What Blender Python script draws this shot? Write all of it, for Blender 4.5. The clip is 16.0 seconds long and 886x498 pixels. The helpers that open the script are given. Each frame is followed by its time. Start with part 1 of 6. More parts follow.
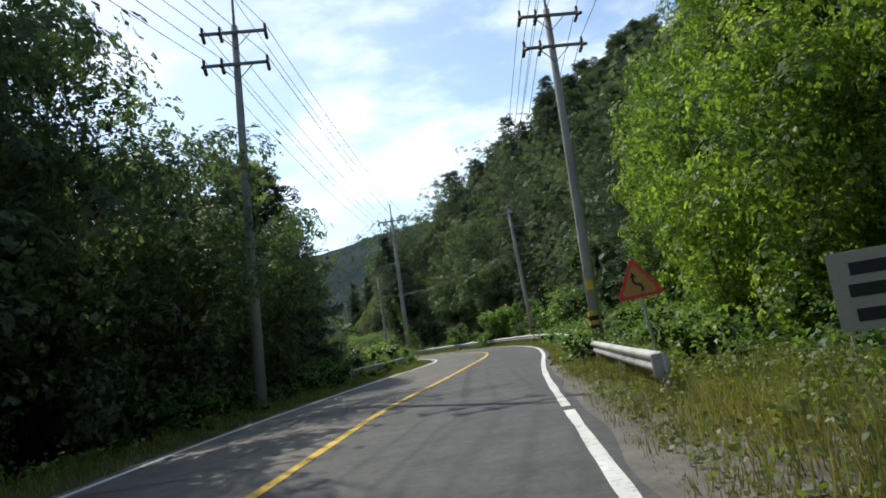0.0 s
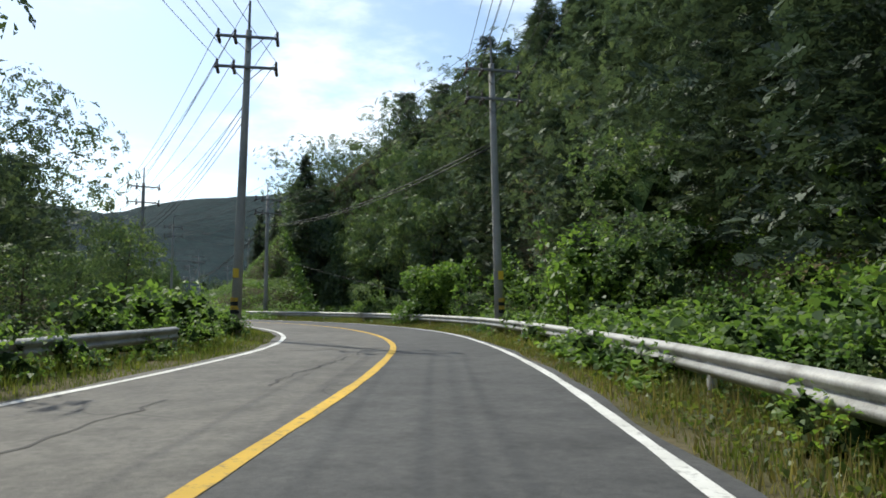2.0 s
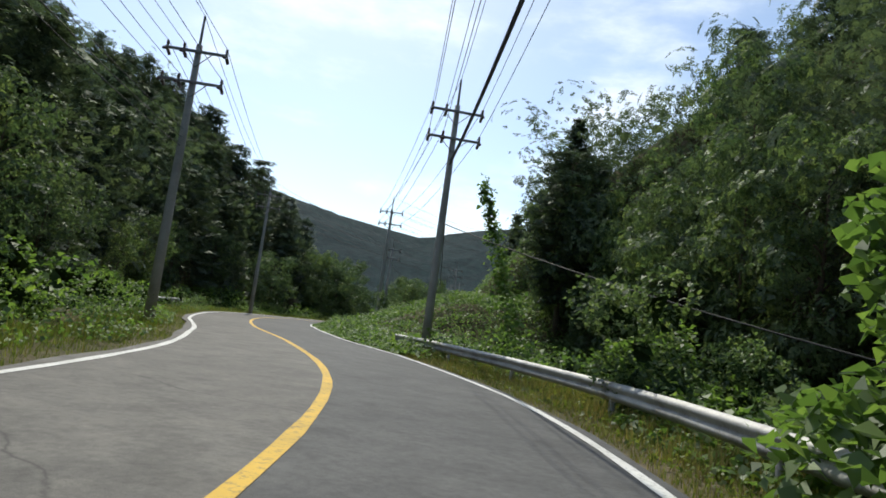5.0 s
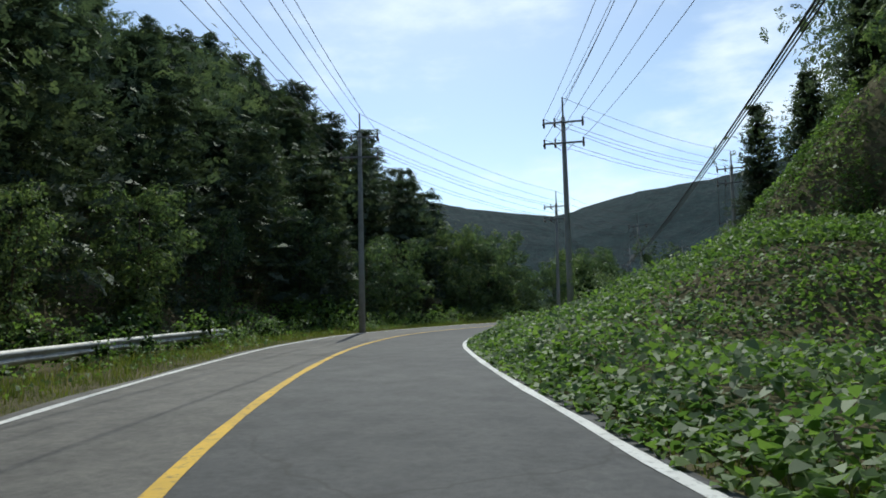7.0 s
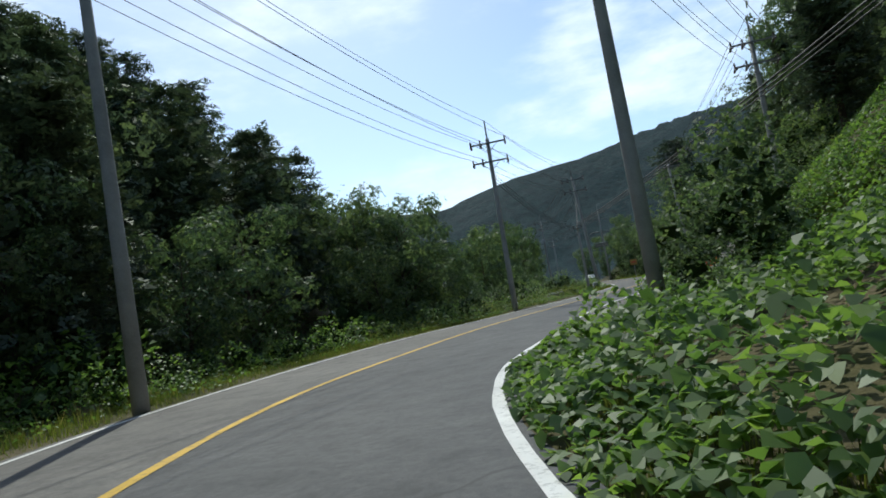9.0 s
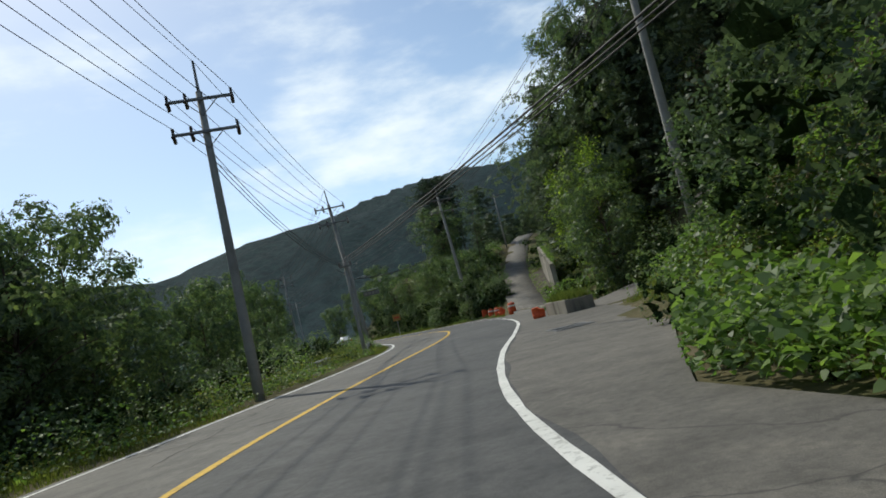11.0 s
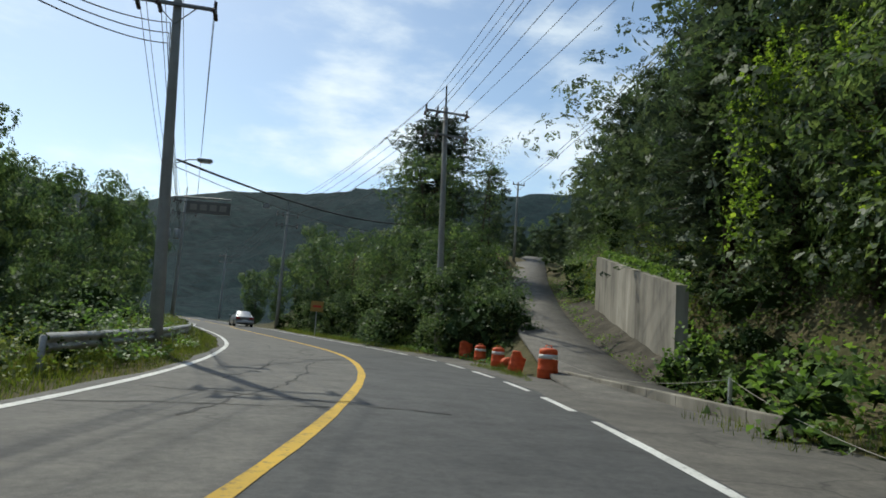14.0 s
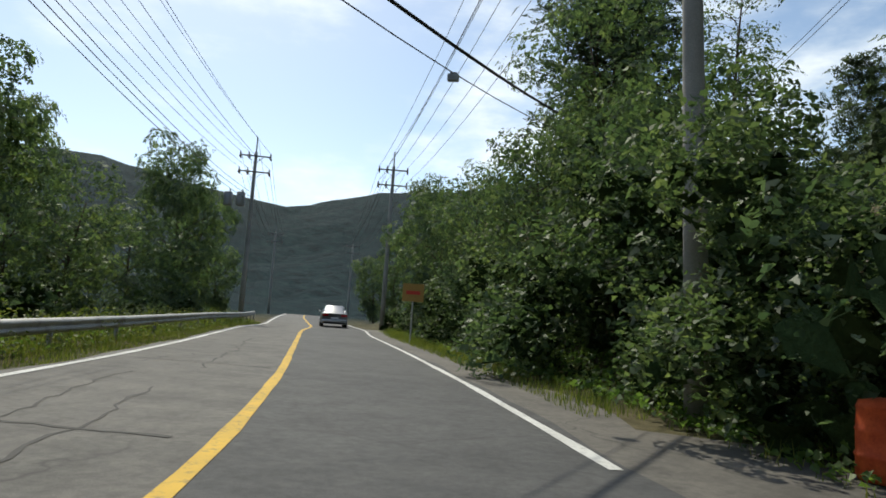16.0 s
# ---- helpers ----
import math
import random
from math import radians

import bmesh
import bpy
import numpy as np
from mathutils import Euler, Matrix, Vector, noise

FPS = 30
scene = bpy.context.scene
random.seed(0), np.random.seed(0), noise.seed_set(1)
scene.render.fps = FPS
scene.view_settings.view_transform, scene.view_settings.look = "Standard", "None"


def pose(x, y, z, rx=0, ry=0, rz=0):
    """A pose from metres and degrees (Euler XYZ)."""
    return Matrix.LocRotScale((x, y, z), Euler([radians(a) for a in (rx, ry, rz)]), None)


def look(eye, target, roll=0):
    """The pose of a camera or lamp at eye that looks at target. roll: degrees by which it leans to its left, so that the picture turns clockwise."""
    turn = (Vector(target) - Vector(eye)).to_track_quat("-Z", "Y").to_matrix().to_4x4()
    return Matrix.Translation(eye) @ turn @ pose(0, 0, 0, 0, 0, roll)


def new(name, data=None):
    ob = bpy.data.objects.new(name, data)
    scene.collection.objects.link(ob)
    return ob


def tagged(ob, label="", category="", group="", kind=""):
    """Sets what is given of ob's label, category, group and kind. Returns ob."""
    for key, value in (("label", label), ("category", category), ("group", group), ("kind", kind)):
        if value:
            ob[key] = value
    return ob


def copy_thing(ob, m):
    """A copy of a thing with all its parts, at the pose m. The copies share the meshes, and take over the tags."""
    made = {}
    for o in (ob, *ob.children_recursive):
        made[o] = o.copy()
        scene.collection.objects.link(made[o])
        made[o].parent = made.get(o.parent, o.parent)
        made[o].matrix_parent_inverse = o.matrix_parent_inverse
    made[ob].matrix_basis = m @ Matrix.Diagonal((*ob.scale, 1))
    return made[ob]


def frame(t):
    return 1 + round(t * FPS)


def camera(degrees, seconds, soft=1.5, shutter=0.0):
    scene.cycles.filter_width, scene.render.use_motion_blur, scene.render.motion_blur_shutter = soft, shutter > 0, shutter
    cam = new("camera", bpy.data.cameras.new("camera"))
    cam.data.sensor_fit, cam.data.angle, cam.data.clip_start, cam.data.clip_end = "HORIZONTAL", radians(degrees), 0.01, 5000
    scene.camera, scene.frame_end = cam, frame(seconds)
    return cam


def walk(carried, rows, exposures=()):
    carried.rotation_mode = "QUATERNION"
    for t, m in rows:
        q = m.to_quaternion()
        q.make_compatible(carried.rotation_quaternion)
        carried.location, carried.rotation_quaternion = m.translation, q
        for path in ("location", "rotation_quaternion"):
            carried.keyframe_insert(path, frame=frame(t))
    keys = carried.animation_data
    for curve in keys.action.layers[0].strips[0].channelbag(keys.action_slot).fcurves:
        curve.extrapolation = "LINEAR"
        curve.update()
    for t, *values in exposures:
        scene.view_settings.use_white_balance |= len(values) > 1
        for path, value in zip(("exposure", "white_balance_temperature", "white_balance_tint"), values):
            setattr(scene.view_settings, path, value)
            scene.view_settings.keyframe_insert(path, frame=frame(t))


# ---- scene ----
cam = camera(68.0, 16.0, soft=1.7)
PATH = [
    (0, (-0.771, -2.088, 1.246), (-0.731, -0.107, 1.519), -9.2),
    (0.5, (-0.449, 4.568, 1.202), (-0.252, 6.552, 1.363), -10.7),
    (1, (-0.085, 11.249, 1.187), (0.236, 13.212, 1.389), -7.5),
    (1.5, (0.738, 17.450, 1.153), (1.065, 19.421, 1.254), -4.9),
    (2, (1.450, 23.569, 1.133), (1.644, 25.553, 1.302), -0.1),
    (2.5, (2.017, 28.502, 1.151), (2.221, 30.477, 1.391), -2.0),
    (3, (2.710, 34.283, 1.108), (2.874, 36.265, 1.326), -2.3),
    (3.5, (3.100, 39.576, 1.053), (3.120, 41.567, 1.244), 1.5),
    (4, (3.026, 44.771, 1.023), (2.847, 46.756, 1.189), 2.0),
    (4.5, (2.411, 49.645, 1.112), (2.002, 51.590, 1.329), 3.6),
    (5, (1.478, 53.996, 1.177), (0.785, 55.858, 1.409), 7.8),
    (5.2, (1.024, 55.698, 1.220), (0.199, 57.510, 1.413), 6.3),
    (6.25, (-5.323, 67.077, 1.318), (-6.279, 68.824, 1.503), 2.0),
    (7.3, (-13.849, 79.005, 1.215), (-14.933, 80.676, 1.390), -2.3),
    (7.5, (-15.134, 80.916, 1.182), (-16.263, 82.558, 1.349), -1.0),
    (8, (-18.271, 85.433, 1.120), (-19.275, 87.160, 1.222), -6.8),
    (8.2, (-19.413, 87.184, 1.133), (-20.382, 88.928, 1.267), -7.6),
    (9.25, (-23.947, 95.646, 1.200), (-24.600, 97.530, 1.356), -11.0),
    (10.3, (-26.664, 103.884, 1.264), (-26.982, 105.851, 1.437), -14.4),
    (10.5, (-27.114, 105.549, 1.276), (-27.332, 107.525, 1.497), -14.3),
    (11, (-27.851, 109.495, 1.223), (-27.799, 111.485, 1.414), -14.0),
    (11.5, (-28.466, 114.215, 1.144), (-28.271, 116.200, 1.290), -15.2),
    (12, (-28.740, 118.769, 1.145), (-28.545, 120.752, 1.316), -11.5),
    (12.5, (-28.538, 123.626, 1.135), (-28.250, 125.586, 1.412), -5.0),
    (13, (-28.053, 128.724, 1.117), (-27.789, 130.684, 1.413), 0.7),
    (13.5, (-27.470, 133.680, 1.168), (-27.255, 135.649, 1.443), 2.9),
    (14, (-26.997, 138.969, 1.149), (-26.885, 140.951, 1.391), 4.2),
    (14.5, (-26.654, 144.668, 1.105), (-26.648, 146.658, 1.305), 5.2),
    (15, (-26.585, 150.258, 1.113), (-26.662, 152.245, 1.322), 3.4),
    (15.5, (-26.706, 155.337, 1.115), (-26.884, 157.318, 1.328), 4.2),
    (16, (-27.147, 160.196, 1.188), (-27.494, 162.155, 1.394), 3.9),
]
walk(cam, [(t, look(eye, target, roll)) for t, eye, target, roll in PATH], [(0, 0.36, 6750, 6.0), (2.6, 0.34, 6650, 3.0), (3.5, 0.05, 6000, -1.0), (4.5, 0.15, 6700, 5.0), (5.2, 0.13, 6750, 6.0), (7.3, -0.15, 6200, 2.0), (8.2, 0.02, 6050, 2.0), (10.3, -0.15, 6750, 4.0), (13, -0.1, 6700, 2.0), (15, -0.14, 6700, 2.0), (16, 0.0, 6950, 5.0)])

# ---------------------------------------------------------------- world and light
SUN_TO = Vector((-0.38, 0.56, 0.735)).normalized()
world = bpy.data.worlds.new("sky")
scene.world = world
world.use_nodes = True
wn = world.node_tree
for n in list(wn.nodes):
    wn.nodes.remove(n)


def wnode(kind, **sets):
    n = wn.nodes.new(kind)
    for k, v in sets.items():
        n.inputs[k].default_value = v
    return n


sky = wn.nodes.new("ShaderNodeTexSky")
sky.sky_type = "NISHITA"
sky.sun_disc = False
sky.sun_elevation = math.asin(SUN_TO.z)
sky.sun_rotation = math.atan2(SUN_TO.x, SUN_TO.y)
sky.air_density, sky.dust_density, sky.ozone_density = 1.0, 0.6, 1.4
coord = wn.nodes.new("ShaderNodeTexCoord")
flat = wn.nodes.new("ShaderNodeVectorMath")
flat.operation = "MULTIPLY"
flat.inputs[1].default_value = (1.0, 1.0, 2.6)
wn.links.new(coord.outputs["Generated"], flat.inputs[0])
puff = wnode("ShaderNodeTexNoise", Scale=2.3, Detail=9.0, Roughness=0.56)
wn.links.new(flat.outputs[0], puff.inputs["Vector"])
cover = wn.nodes.new("ShaderNodeMapRange")
cover.interpolation_type = "SMOOTHSTEP"
cover.inputs["From Min"].default_value, cover.inputs["From Max"].default_value = 0.49, 0.7
cover.inputs["To Max"].default_value = 0.9
wn.links.new(puff.outputs["Fac"], cover.inputs["Value"])
cloud = wn.nodes.new("ShaderNodeMix")
cloud.data_type = "RGBA"
cloud.inputs["B"].default_value = (7.6, 8.1, 8.7, 1)
wn.links.new(cover.outputs[0], cloud.inputs["Factor"])
wn.links.new(sky.outputs[0], cloud.inputs["A"])
back = wnode("ShaderNodeBackground", Strength=0.15)
wn.links.new(cloud.outputs["Result"], back.inputs["Color"])
wout = wn.nodes.new("ShaderNodeOutputWorld")
wn.links.new(back.outputs[0], wout.inputs["Surface"])

sun = new("sun", bpy.data.lights.new("sun", "SUN"))
sun.data.energy, sun.data.angle, sun.data.color = 3.4, radians(0.6), (1.0, 0.95, 0.86)
sun.matrix_world = look((0, 0, 60), Vector((0, 0, 60)) - SUN_TO)


# ---------------------------------------------------------------- materials
def material(name, rough=0.8, metal=0.0, spec=0.3):
    m = bpy.data.materials.new(name)
    m.use_nodes = True
    b = m.node_tree.nodes["Principled BSDF"]
    b.inputs["Roughness"].default_value, b.inputs["Metallic"].default_value = rough, metal
    b.inputs["Specular IOR Level"].default_value = spec
    return m, m.node_tree, b


def put(nt, kind, **sets):
    n = nt.nodes.new(kind)
    for k, v in sets.items():
        n.inputs[k.replace("_", " ")].default_value = v
    return n


def noise_of(nt, scale, detail=6.0, rough=0.6, vec=None):
    if vec is None:
        vec = nt.nodes.new("ShaderNodeTexCoord").outputs["Object"]
    n = put(nt, "ShaderNodeTexNoise", Scale=scale, Detail=detail, Roughness=rough)
    nt.links.new(vec, n.inputs["Vector"])
    return n.outputs["Fac"]


def ramp(nt, fac, stops):
    r = nt.nodes.new("ShaderNodeValToRGB")
    e = r.color_ramp.elements
    while len(e) < len(stops):
        e.new(0.5)
    for k, (p, c) in zip(e, stops):
        k.position, k.color = p, (*c, 1)
    nt.links.new(fac, r.inputs["Fac"])
    return r.outputs["Color"]


def blend(nt, fac, a, b, mode="MIX"):
    m = nt.nodes.new("ShaderNodeMix")
    m.data_type, m.blend_type = "RGBA", mode
    for sock, v in (("Factor", fac), ("A", a), ("B", b)):
        if isinstance(v, (int, float)):
            m.inputs[sock].default_value = v
        elif isinstance(v, tuple):
            m.inputs[sock].default_value = (*v, 1)
        else:
            nt.links.new(v, m.inputs[sock])
    return m.outputs["Result"]


def bump(nt, b, height, strength=0.4, dist=0.02):
    n = put(nt, "ShaderNodeBump", Strength=strength, Distance=dist)
    nt.links.new(height, n.inputs["Height"])
    nt.links.new(n.outputs["Normal"], b.inputs["Normal"])


def mottled(name, stops, scale=3.0, fine=40.0, rough=0.85, metal=0.0, depth=0.01, strength=0.4, spec=0.3):
    m, nt, b = material(name, rough, metal, spec)
    big = noise_of(nt, scale)
    small = noise_of(nt, fine, 4.0)
    col = ramp(nt, big, stops)
    col = blend(nt, 0.35, col, ramp(nt, small, [(0.3, (0.25, 0.25, 0.25)), (0.7, (0.75, 0.75, 0.75))]), "OVERLAY")
    nt.links.new(col, b.inputs["Base Color"])
    bump(nt, b, small, strength, depth)
    return m


def plain(name, col, rough=0.5, metal=0.0, spec=0.4):
    m, nt, b = material(name, rough, metal, spec)
    c = blend(nt, 0.25, col, ramp(nt, noise_of(nt, 25.0), [(0.3, (0.3, 0.3, 0.3)), (0.7, (0.7, 0.7, 0.7))]), "OVERLAY")
    nt.links.new(c, b.inputs["Base Color"])
    return m


def leafy(name, dark, mid, light, trans=0.45, patch=0.25, gloss=0.03, spray=0.0, open_at=0.53, vary=0.8):
    """Leaves: a colour for each leaf, patches of light and dark growth, light passing through."""
    m = bpy.data.materials.new(name)
    m.use_nodes = True
    nt = m.node_tree
    for n in list(nt.nodes):
        nt.nodes.remove(n)
    geo = nt.nodes.new("ShaderNodeNewGeometry")
    info = nt.nodes.new("ShaderNodeObjectInfo")
    col = ramp(nt, geo.outputs["Random Per Island"], [(0.0, dark), (0.55, mid), (1.0, light)])
    grow = noise_of(nt, patch, 3.0, 0.5, geo.outputs["Position"])
    col = blend(nt, 0.75, col, ramp(nt, grow, [(0.3, (0.36, 0.4, 0.46)), (0.7, (0.8, 0.76, 0.6))]), "OVERLAY")
    tone = ramp(nt, info.outputs["Random"], [(0.0, (0.44, 0.48, 0.5)), (1.0, (0.7, 0.66, 0.58))])
    col = blend(nt, 0.5, col, tone, "OVERLAY")
    if spray:
        cells = put(nt, "ShaderNodeTexVoronoi", Scale=spray)
        nt.links.new(geo.outputs["Position"], cells.inputs["Vector"])
        each = ramp(nt, cells.outputs["Color"], [(0.15, (0.3, 0.34, 0.36)), (0.85, (0.74, 0.7, 0.6))])
        col = blend(nt, vary, col, each, "OVERLAY")
    d = put(nt, "ShaderNodeBsdfDiffuse", Roughness=0.6)
    t = nt.nodes.new("ShaderNodeBsdfTranslucent")
    g = put(nt, "ShaderNodeBsdfGlossy", Roughness=0.5)
    g.inputs["Color"].default_value = (0.8, 0.85, 0.8, 1)
    warm = blend(nt, 0.5, col, (0.64, 0.74, 0.32), "OVERLAY")
    nt.links.new(col, d.inputs["Color"])
    nt.links.new(warm, t.inputs["Color"])
    a = put(nt, "ShaderNodeMixShader", Fac=trans)
    nt.links.new(d.outputs[0], a.inputs[1])
    nt.links.new(t.outputs[0], a.inputs[2])
    z = put(nt, "ShaderNodeMixShader", Fac=gloss)
    nt.links.new(a.outputs[0], z.inputs[1])
    nt.links.new(g.outputs[0], z.inputs[2])
    out = nt.nodes.new("ShaderNodeOutputMaterial")
    if spray:
        # each piece is a spray of small leaves with air between them
        gap = nt.nodes.new("ShaderNodeMath")
        gap.operation = "GREATER_THAN"
        gap.inputs[1].default_value = open_at
        nt.links.new(cells.outputs["Distance"], gap.inputs[0])
        air = nt.nodes.new("ShaderNodeBsdfTransparent")
        q = nt.nodes.new("ShaderNodeMixShader")
        nt.links.new(gap.outputs[0], q.inputs["Fac"])
        nt.links.new(z.outputs[0], q.inputs[1])
        nt.links.new(air.outputs[0], q.inputs[2])
        z = q
    nt.links.new(z.outputs[0], out.inputs["Surface"])
    return m


BROAD = leafy("broad_leaves", (0.048, 0.078, 0.042), (0.086, 0.13, 0.066), (0.15, 0.194, 0.096), 0.46, gloss=0.035, spray=10.0, open_at=0.54, vary=0.6)
LOCUST = leafy("locust_leaves", (0.068, 0.115, 0.024), (0.135, 0.21, 0.04), (0.235, 0.31, 0.06), 0.62, spray=11.0)
PINE = leafy("pine_needles", (0.039, 0.057, 0.047), (0.062, 0.088, 0.065), (0.094, 0.124, 0.084), 0.22, 0.15, 0.03, spray=9.0, open_at=0.55, vary=0.4)
KUDZU = leafy("kudzu_leaves", (0.07, 0.122, 0.034), (0.118, 0.196, 0.05), (0.19, 0.272, 0.072), 0.5, 0.5, 0.04)
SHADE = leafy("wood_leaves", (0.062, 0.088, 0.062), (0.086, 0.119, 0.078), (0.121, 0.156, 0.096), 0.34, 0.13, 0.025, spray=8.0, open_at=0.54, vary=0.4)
GRASS = leafy("grass_blades", (0.07, 0.1, 0.02), (0.13, 0.163, 0.034), (0.23, 0.236, 0.068), 0.4, 0.6)
DRY = leafy("dry_stalks", (0.16, 0.13, 0.05), (0.25, 0.2, 0.08), (0.36, 0.3, 0.14), 0.3, 0.8)
# near-black green that stands for the shade deep inside shrubs
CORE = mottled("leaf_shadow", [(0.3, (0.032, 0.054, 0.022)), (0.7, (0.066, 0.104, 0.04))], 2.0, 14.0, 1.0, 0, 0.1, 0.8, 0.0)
BARK = mottled("bark", [(0.3, (0.06, 0.045, 0.035)), (0.7, (0.14, 0.11, 0.085))], 4.0, 30.0, 0.95, 0, 0.03, 0.8, 0.1)
CONCRETE = mottled("pole_concrete", [(0.3, (0.24, 0.235, 0.22)), (0.7, (0.38, 0.37, 0.345))], 1.2, 60.0, 0.9, 0, 0.004)
STEEL = mottled("galvanised_steel", [(0.3, (0.42, 0.43, 0.43)), (0.7, (0.62, 0.63, 0.62))], 2.0, 50.0, 0.45, 0.6, 0.002, 0.2, 0.5)
RAIL = mottled("weathered_rail", [(0.28, (0.17, 0.165, 0.15)), (0.45, (0.33, 0.33, 0.32)), (0.75, (0.46, 0.46, 0.445))], 1.6, 40.0, 0.6, 0.3, 0.003, 0.2, 0.5)
ARM = plain("crossarm_steel", (0.2, 0.2, 0.2), 0.6, 0.3)
PORCELAIN = plain("insulator", (0.07, 0.05, 0.045), 0.3)
BLACK = plain("black_rubber", (0.018, 0.018, 0.018), 0.75)
CABLE = plain("cable", (0.03, 0.03, 0.032), 0.7)


def road_paint(name, fresh, faded, worn):
    """Line paint: uneven, rubbed through to the asphalt in places."""
    m, nt, b = material(name, 0.75, 0, 0.3)
    pos = nt.nodes.new("ShaderNodeNewGeometry").outputs["Position"]
    col = ramp(nt, noise_of(nt, 0.8, 5.0, 0.6, pos), [(0.35, faded), (0.65, fresh)])
    rub = ramp(nt, noise_of(nt, 9.0, 8.0, 0.75, pos), [(0.52, (0, 0, 0)), (0.68, (worn, worn, worn))])
    col = blend(nt, rub, col, (0.1, 0.098, 0.092))
    nt.links.new(col, b.inputs["Base Color"])
    bump(nt, b, noise_of(nt, 90.0, 3.0, 0.6, pos), 0.2, 0.004)
    return m


YELLOW = road_paint("yellow_paint", (0.72, 0.45, 0.05), (0.55, 0.35, 0.05), 0.8)
WHITE = road_paint("white_paint", (0.76, 0.76, 0.73), (0.58, 0.58, 0.55), 0.7)
ORANGE = mottled("orange_plastic", [(0.3, (0.5, 0.06, 0.018)), (0.7, (0.76, 0.13, 0.035))], 6.0, 40.0, 0.6, 0, 0.003)
BAND = plain("reflective_band", (0.7, 0.68, 0.64), 0.45)
SIGN_W = plain("sign_white", (0.75, 0.75, 0.72), 0.5)
SIGN_Y = plain("sign_yellow", (0.75, 0.5, 0.05), 0.5)
SIGN_F = plain("sign_faded", (0.3, 0.28, 0.24), 0.6)
SIGN_O = plain("sign_bleached", (0.42, 0.24, 0.06), 0.6)
SIGN_R = plain("sign_red", (0.6, 0.05, 0.03), 0.5)
SIGN_G = plain("sign_grey", (0.16, 0.15, 0.14), 0.6)
TIN = plain("lamp_grey", (0.3, 0.31, 0.31), 0.5, 0.3)


def asphalt(name, dark, pale, cell=0.22, crazed=0.5):
    m, nt, b = material(name, 0.82, 0, 0.35)
    pos = nt.nodes.new("ShaderNodeNewGeometry").outputs["Position"]
    big = noise_of(nt, 0.16, 5.0, 0.6, pos)
    mid = noise_of(nt, 1.4, 6.0, 0.65, pos)
    grit = noise_of(nt, 120.0, 3.0, 0.6, pos)
    col = ramp(nt, big, [(0.3, dark), (0.7, pale)])
    col = blend(nt, 0.75, col, ramp(nt, mid, [(0.32, (0.3, 0.3, 0.3)), (0.5, (0.5, 0.5, 0.5)), (0.68, (0.68, 0.67, 0.65))]), "OVERLAY")
    spots = noise_of(nt, 9.0, 4.0, 0.7, pos)
    col = blend(nt, 0.5, col, ramp(nt, spots, [(0.34, (0.3, 0.3, 0.29)), (0.5, (0.5, 0.5, 0.5)), (0.66, (0.68, 0.67, 0.65))]), "OVERLAY")
    col = blend(nt, 0.4, col, ramp(nt, grit, [(0.35, (0.2, 0.2, 0.2)), (0.7, (0.8, 0.8, 0.8))]), "OVERLAY")
    cracks = put(nt, "ShaderNodeTexVoronoi", Scale=cell)
    cracks.feature = "DISTANCE_TO_EDGE"
    warp = nt.nodes.new("ShaderNodeVectorMath")
    warp.operation = "ADD"
    wob = put(nt, "ShaderNodeTexNoise", Scale=0.9, Detail=6.0)
    nt.links.new(pos, wob.inputs["Vector"])
    nt.links.new(pos, warp.inputs[0])
    nt.links.new(wob.outputs["Color"], warp.inputs[1])
    nt.links.new(warp.outputs[0], cracks.inputs["Vector"])
    line = ramp(nt, cracks.outputs["Distance"], [(0.0, (1, 1, 1)), (0.006, (0, 0, 0))])
    some = ramp(nt, noise_of(nt, 0.12, 2.0, 0.5, pos), [(crazed, (0, 0, 0)), (crazed + 0.1, (0.75, 0.75, 0.75))])
    fac = blend(nt, 1.0, line, some, "MULTIPLY")
    col = blend(nt, fac, col, (0.035, 0.034, 0.033))
    nt.links.new(col, b.inputs["Base Color"])
    bump(nt, b, grit, 0.25, 0.004)
    return m


ASPHALT = asphalt("asphalt", (0.058, 0.06, 0.063), (0.088, 0.089, 0.09))
ASPHALT_OLD = asphalt("older_asphalt", (0.098, 0.094, 0.087), (0.142, 0.136, 0.124))
OLD_PAVING = asphalt("old_paving", (0.098, 0.092, 0.083), (0.16, 0.149, 0.132), 0.3, 0.44)


def wall_concrete():
    m, nt, b = material("stained_concrete", 0.9, 0, 0.2)
    pos = nt.nodes.new("ShaderNodeNewGeometry").outputs["Position"]
    tall = nt.nodes.new("ShaderNodeVectorMath")
    tall.operation = "MULTIPLY"
    tall.inputs[1].default_value = (1.0, 1.0, 0.2)
    nt.links.new(pos, tall.inputs[0])
    streak = noise_of(nt, 1.0, 6.0, 0.65, tall.outputs[0])
    big = noise_of(nt, 0.5, 5.0, 0.6, pos)
    col = ramp(nt, big, [(0.3, (0.24, 0.228, 0.205)), (0.7, (0.38, 0.36, 0.325))])
    col = blend(nt, 0.8, col, ramp(nt, streak, [(0.34, (0.1, 0.095, 0.08)), (0.47, (0.36, 0.35, 0.32)), (0.58, (0.46, 0.445, 0.41)), (0.7, (0.66, 0.64, 0.6))]), "OVERLAY")
    nt.links.new(col, b.inputs["Base Color"])
    bump(nt, b, noise_of(nt, 18.0, 5.0, 0.6, pos), 0.4, 0.015)
    return m


WALL = wall_concrete()


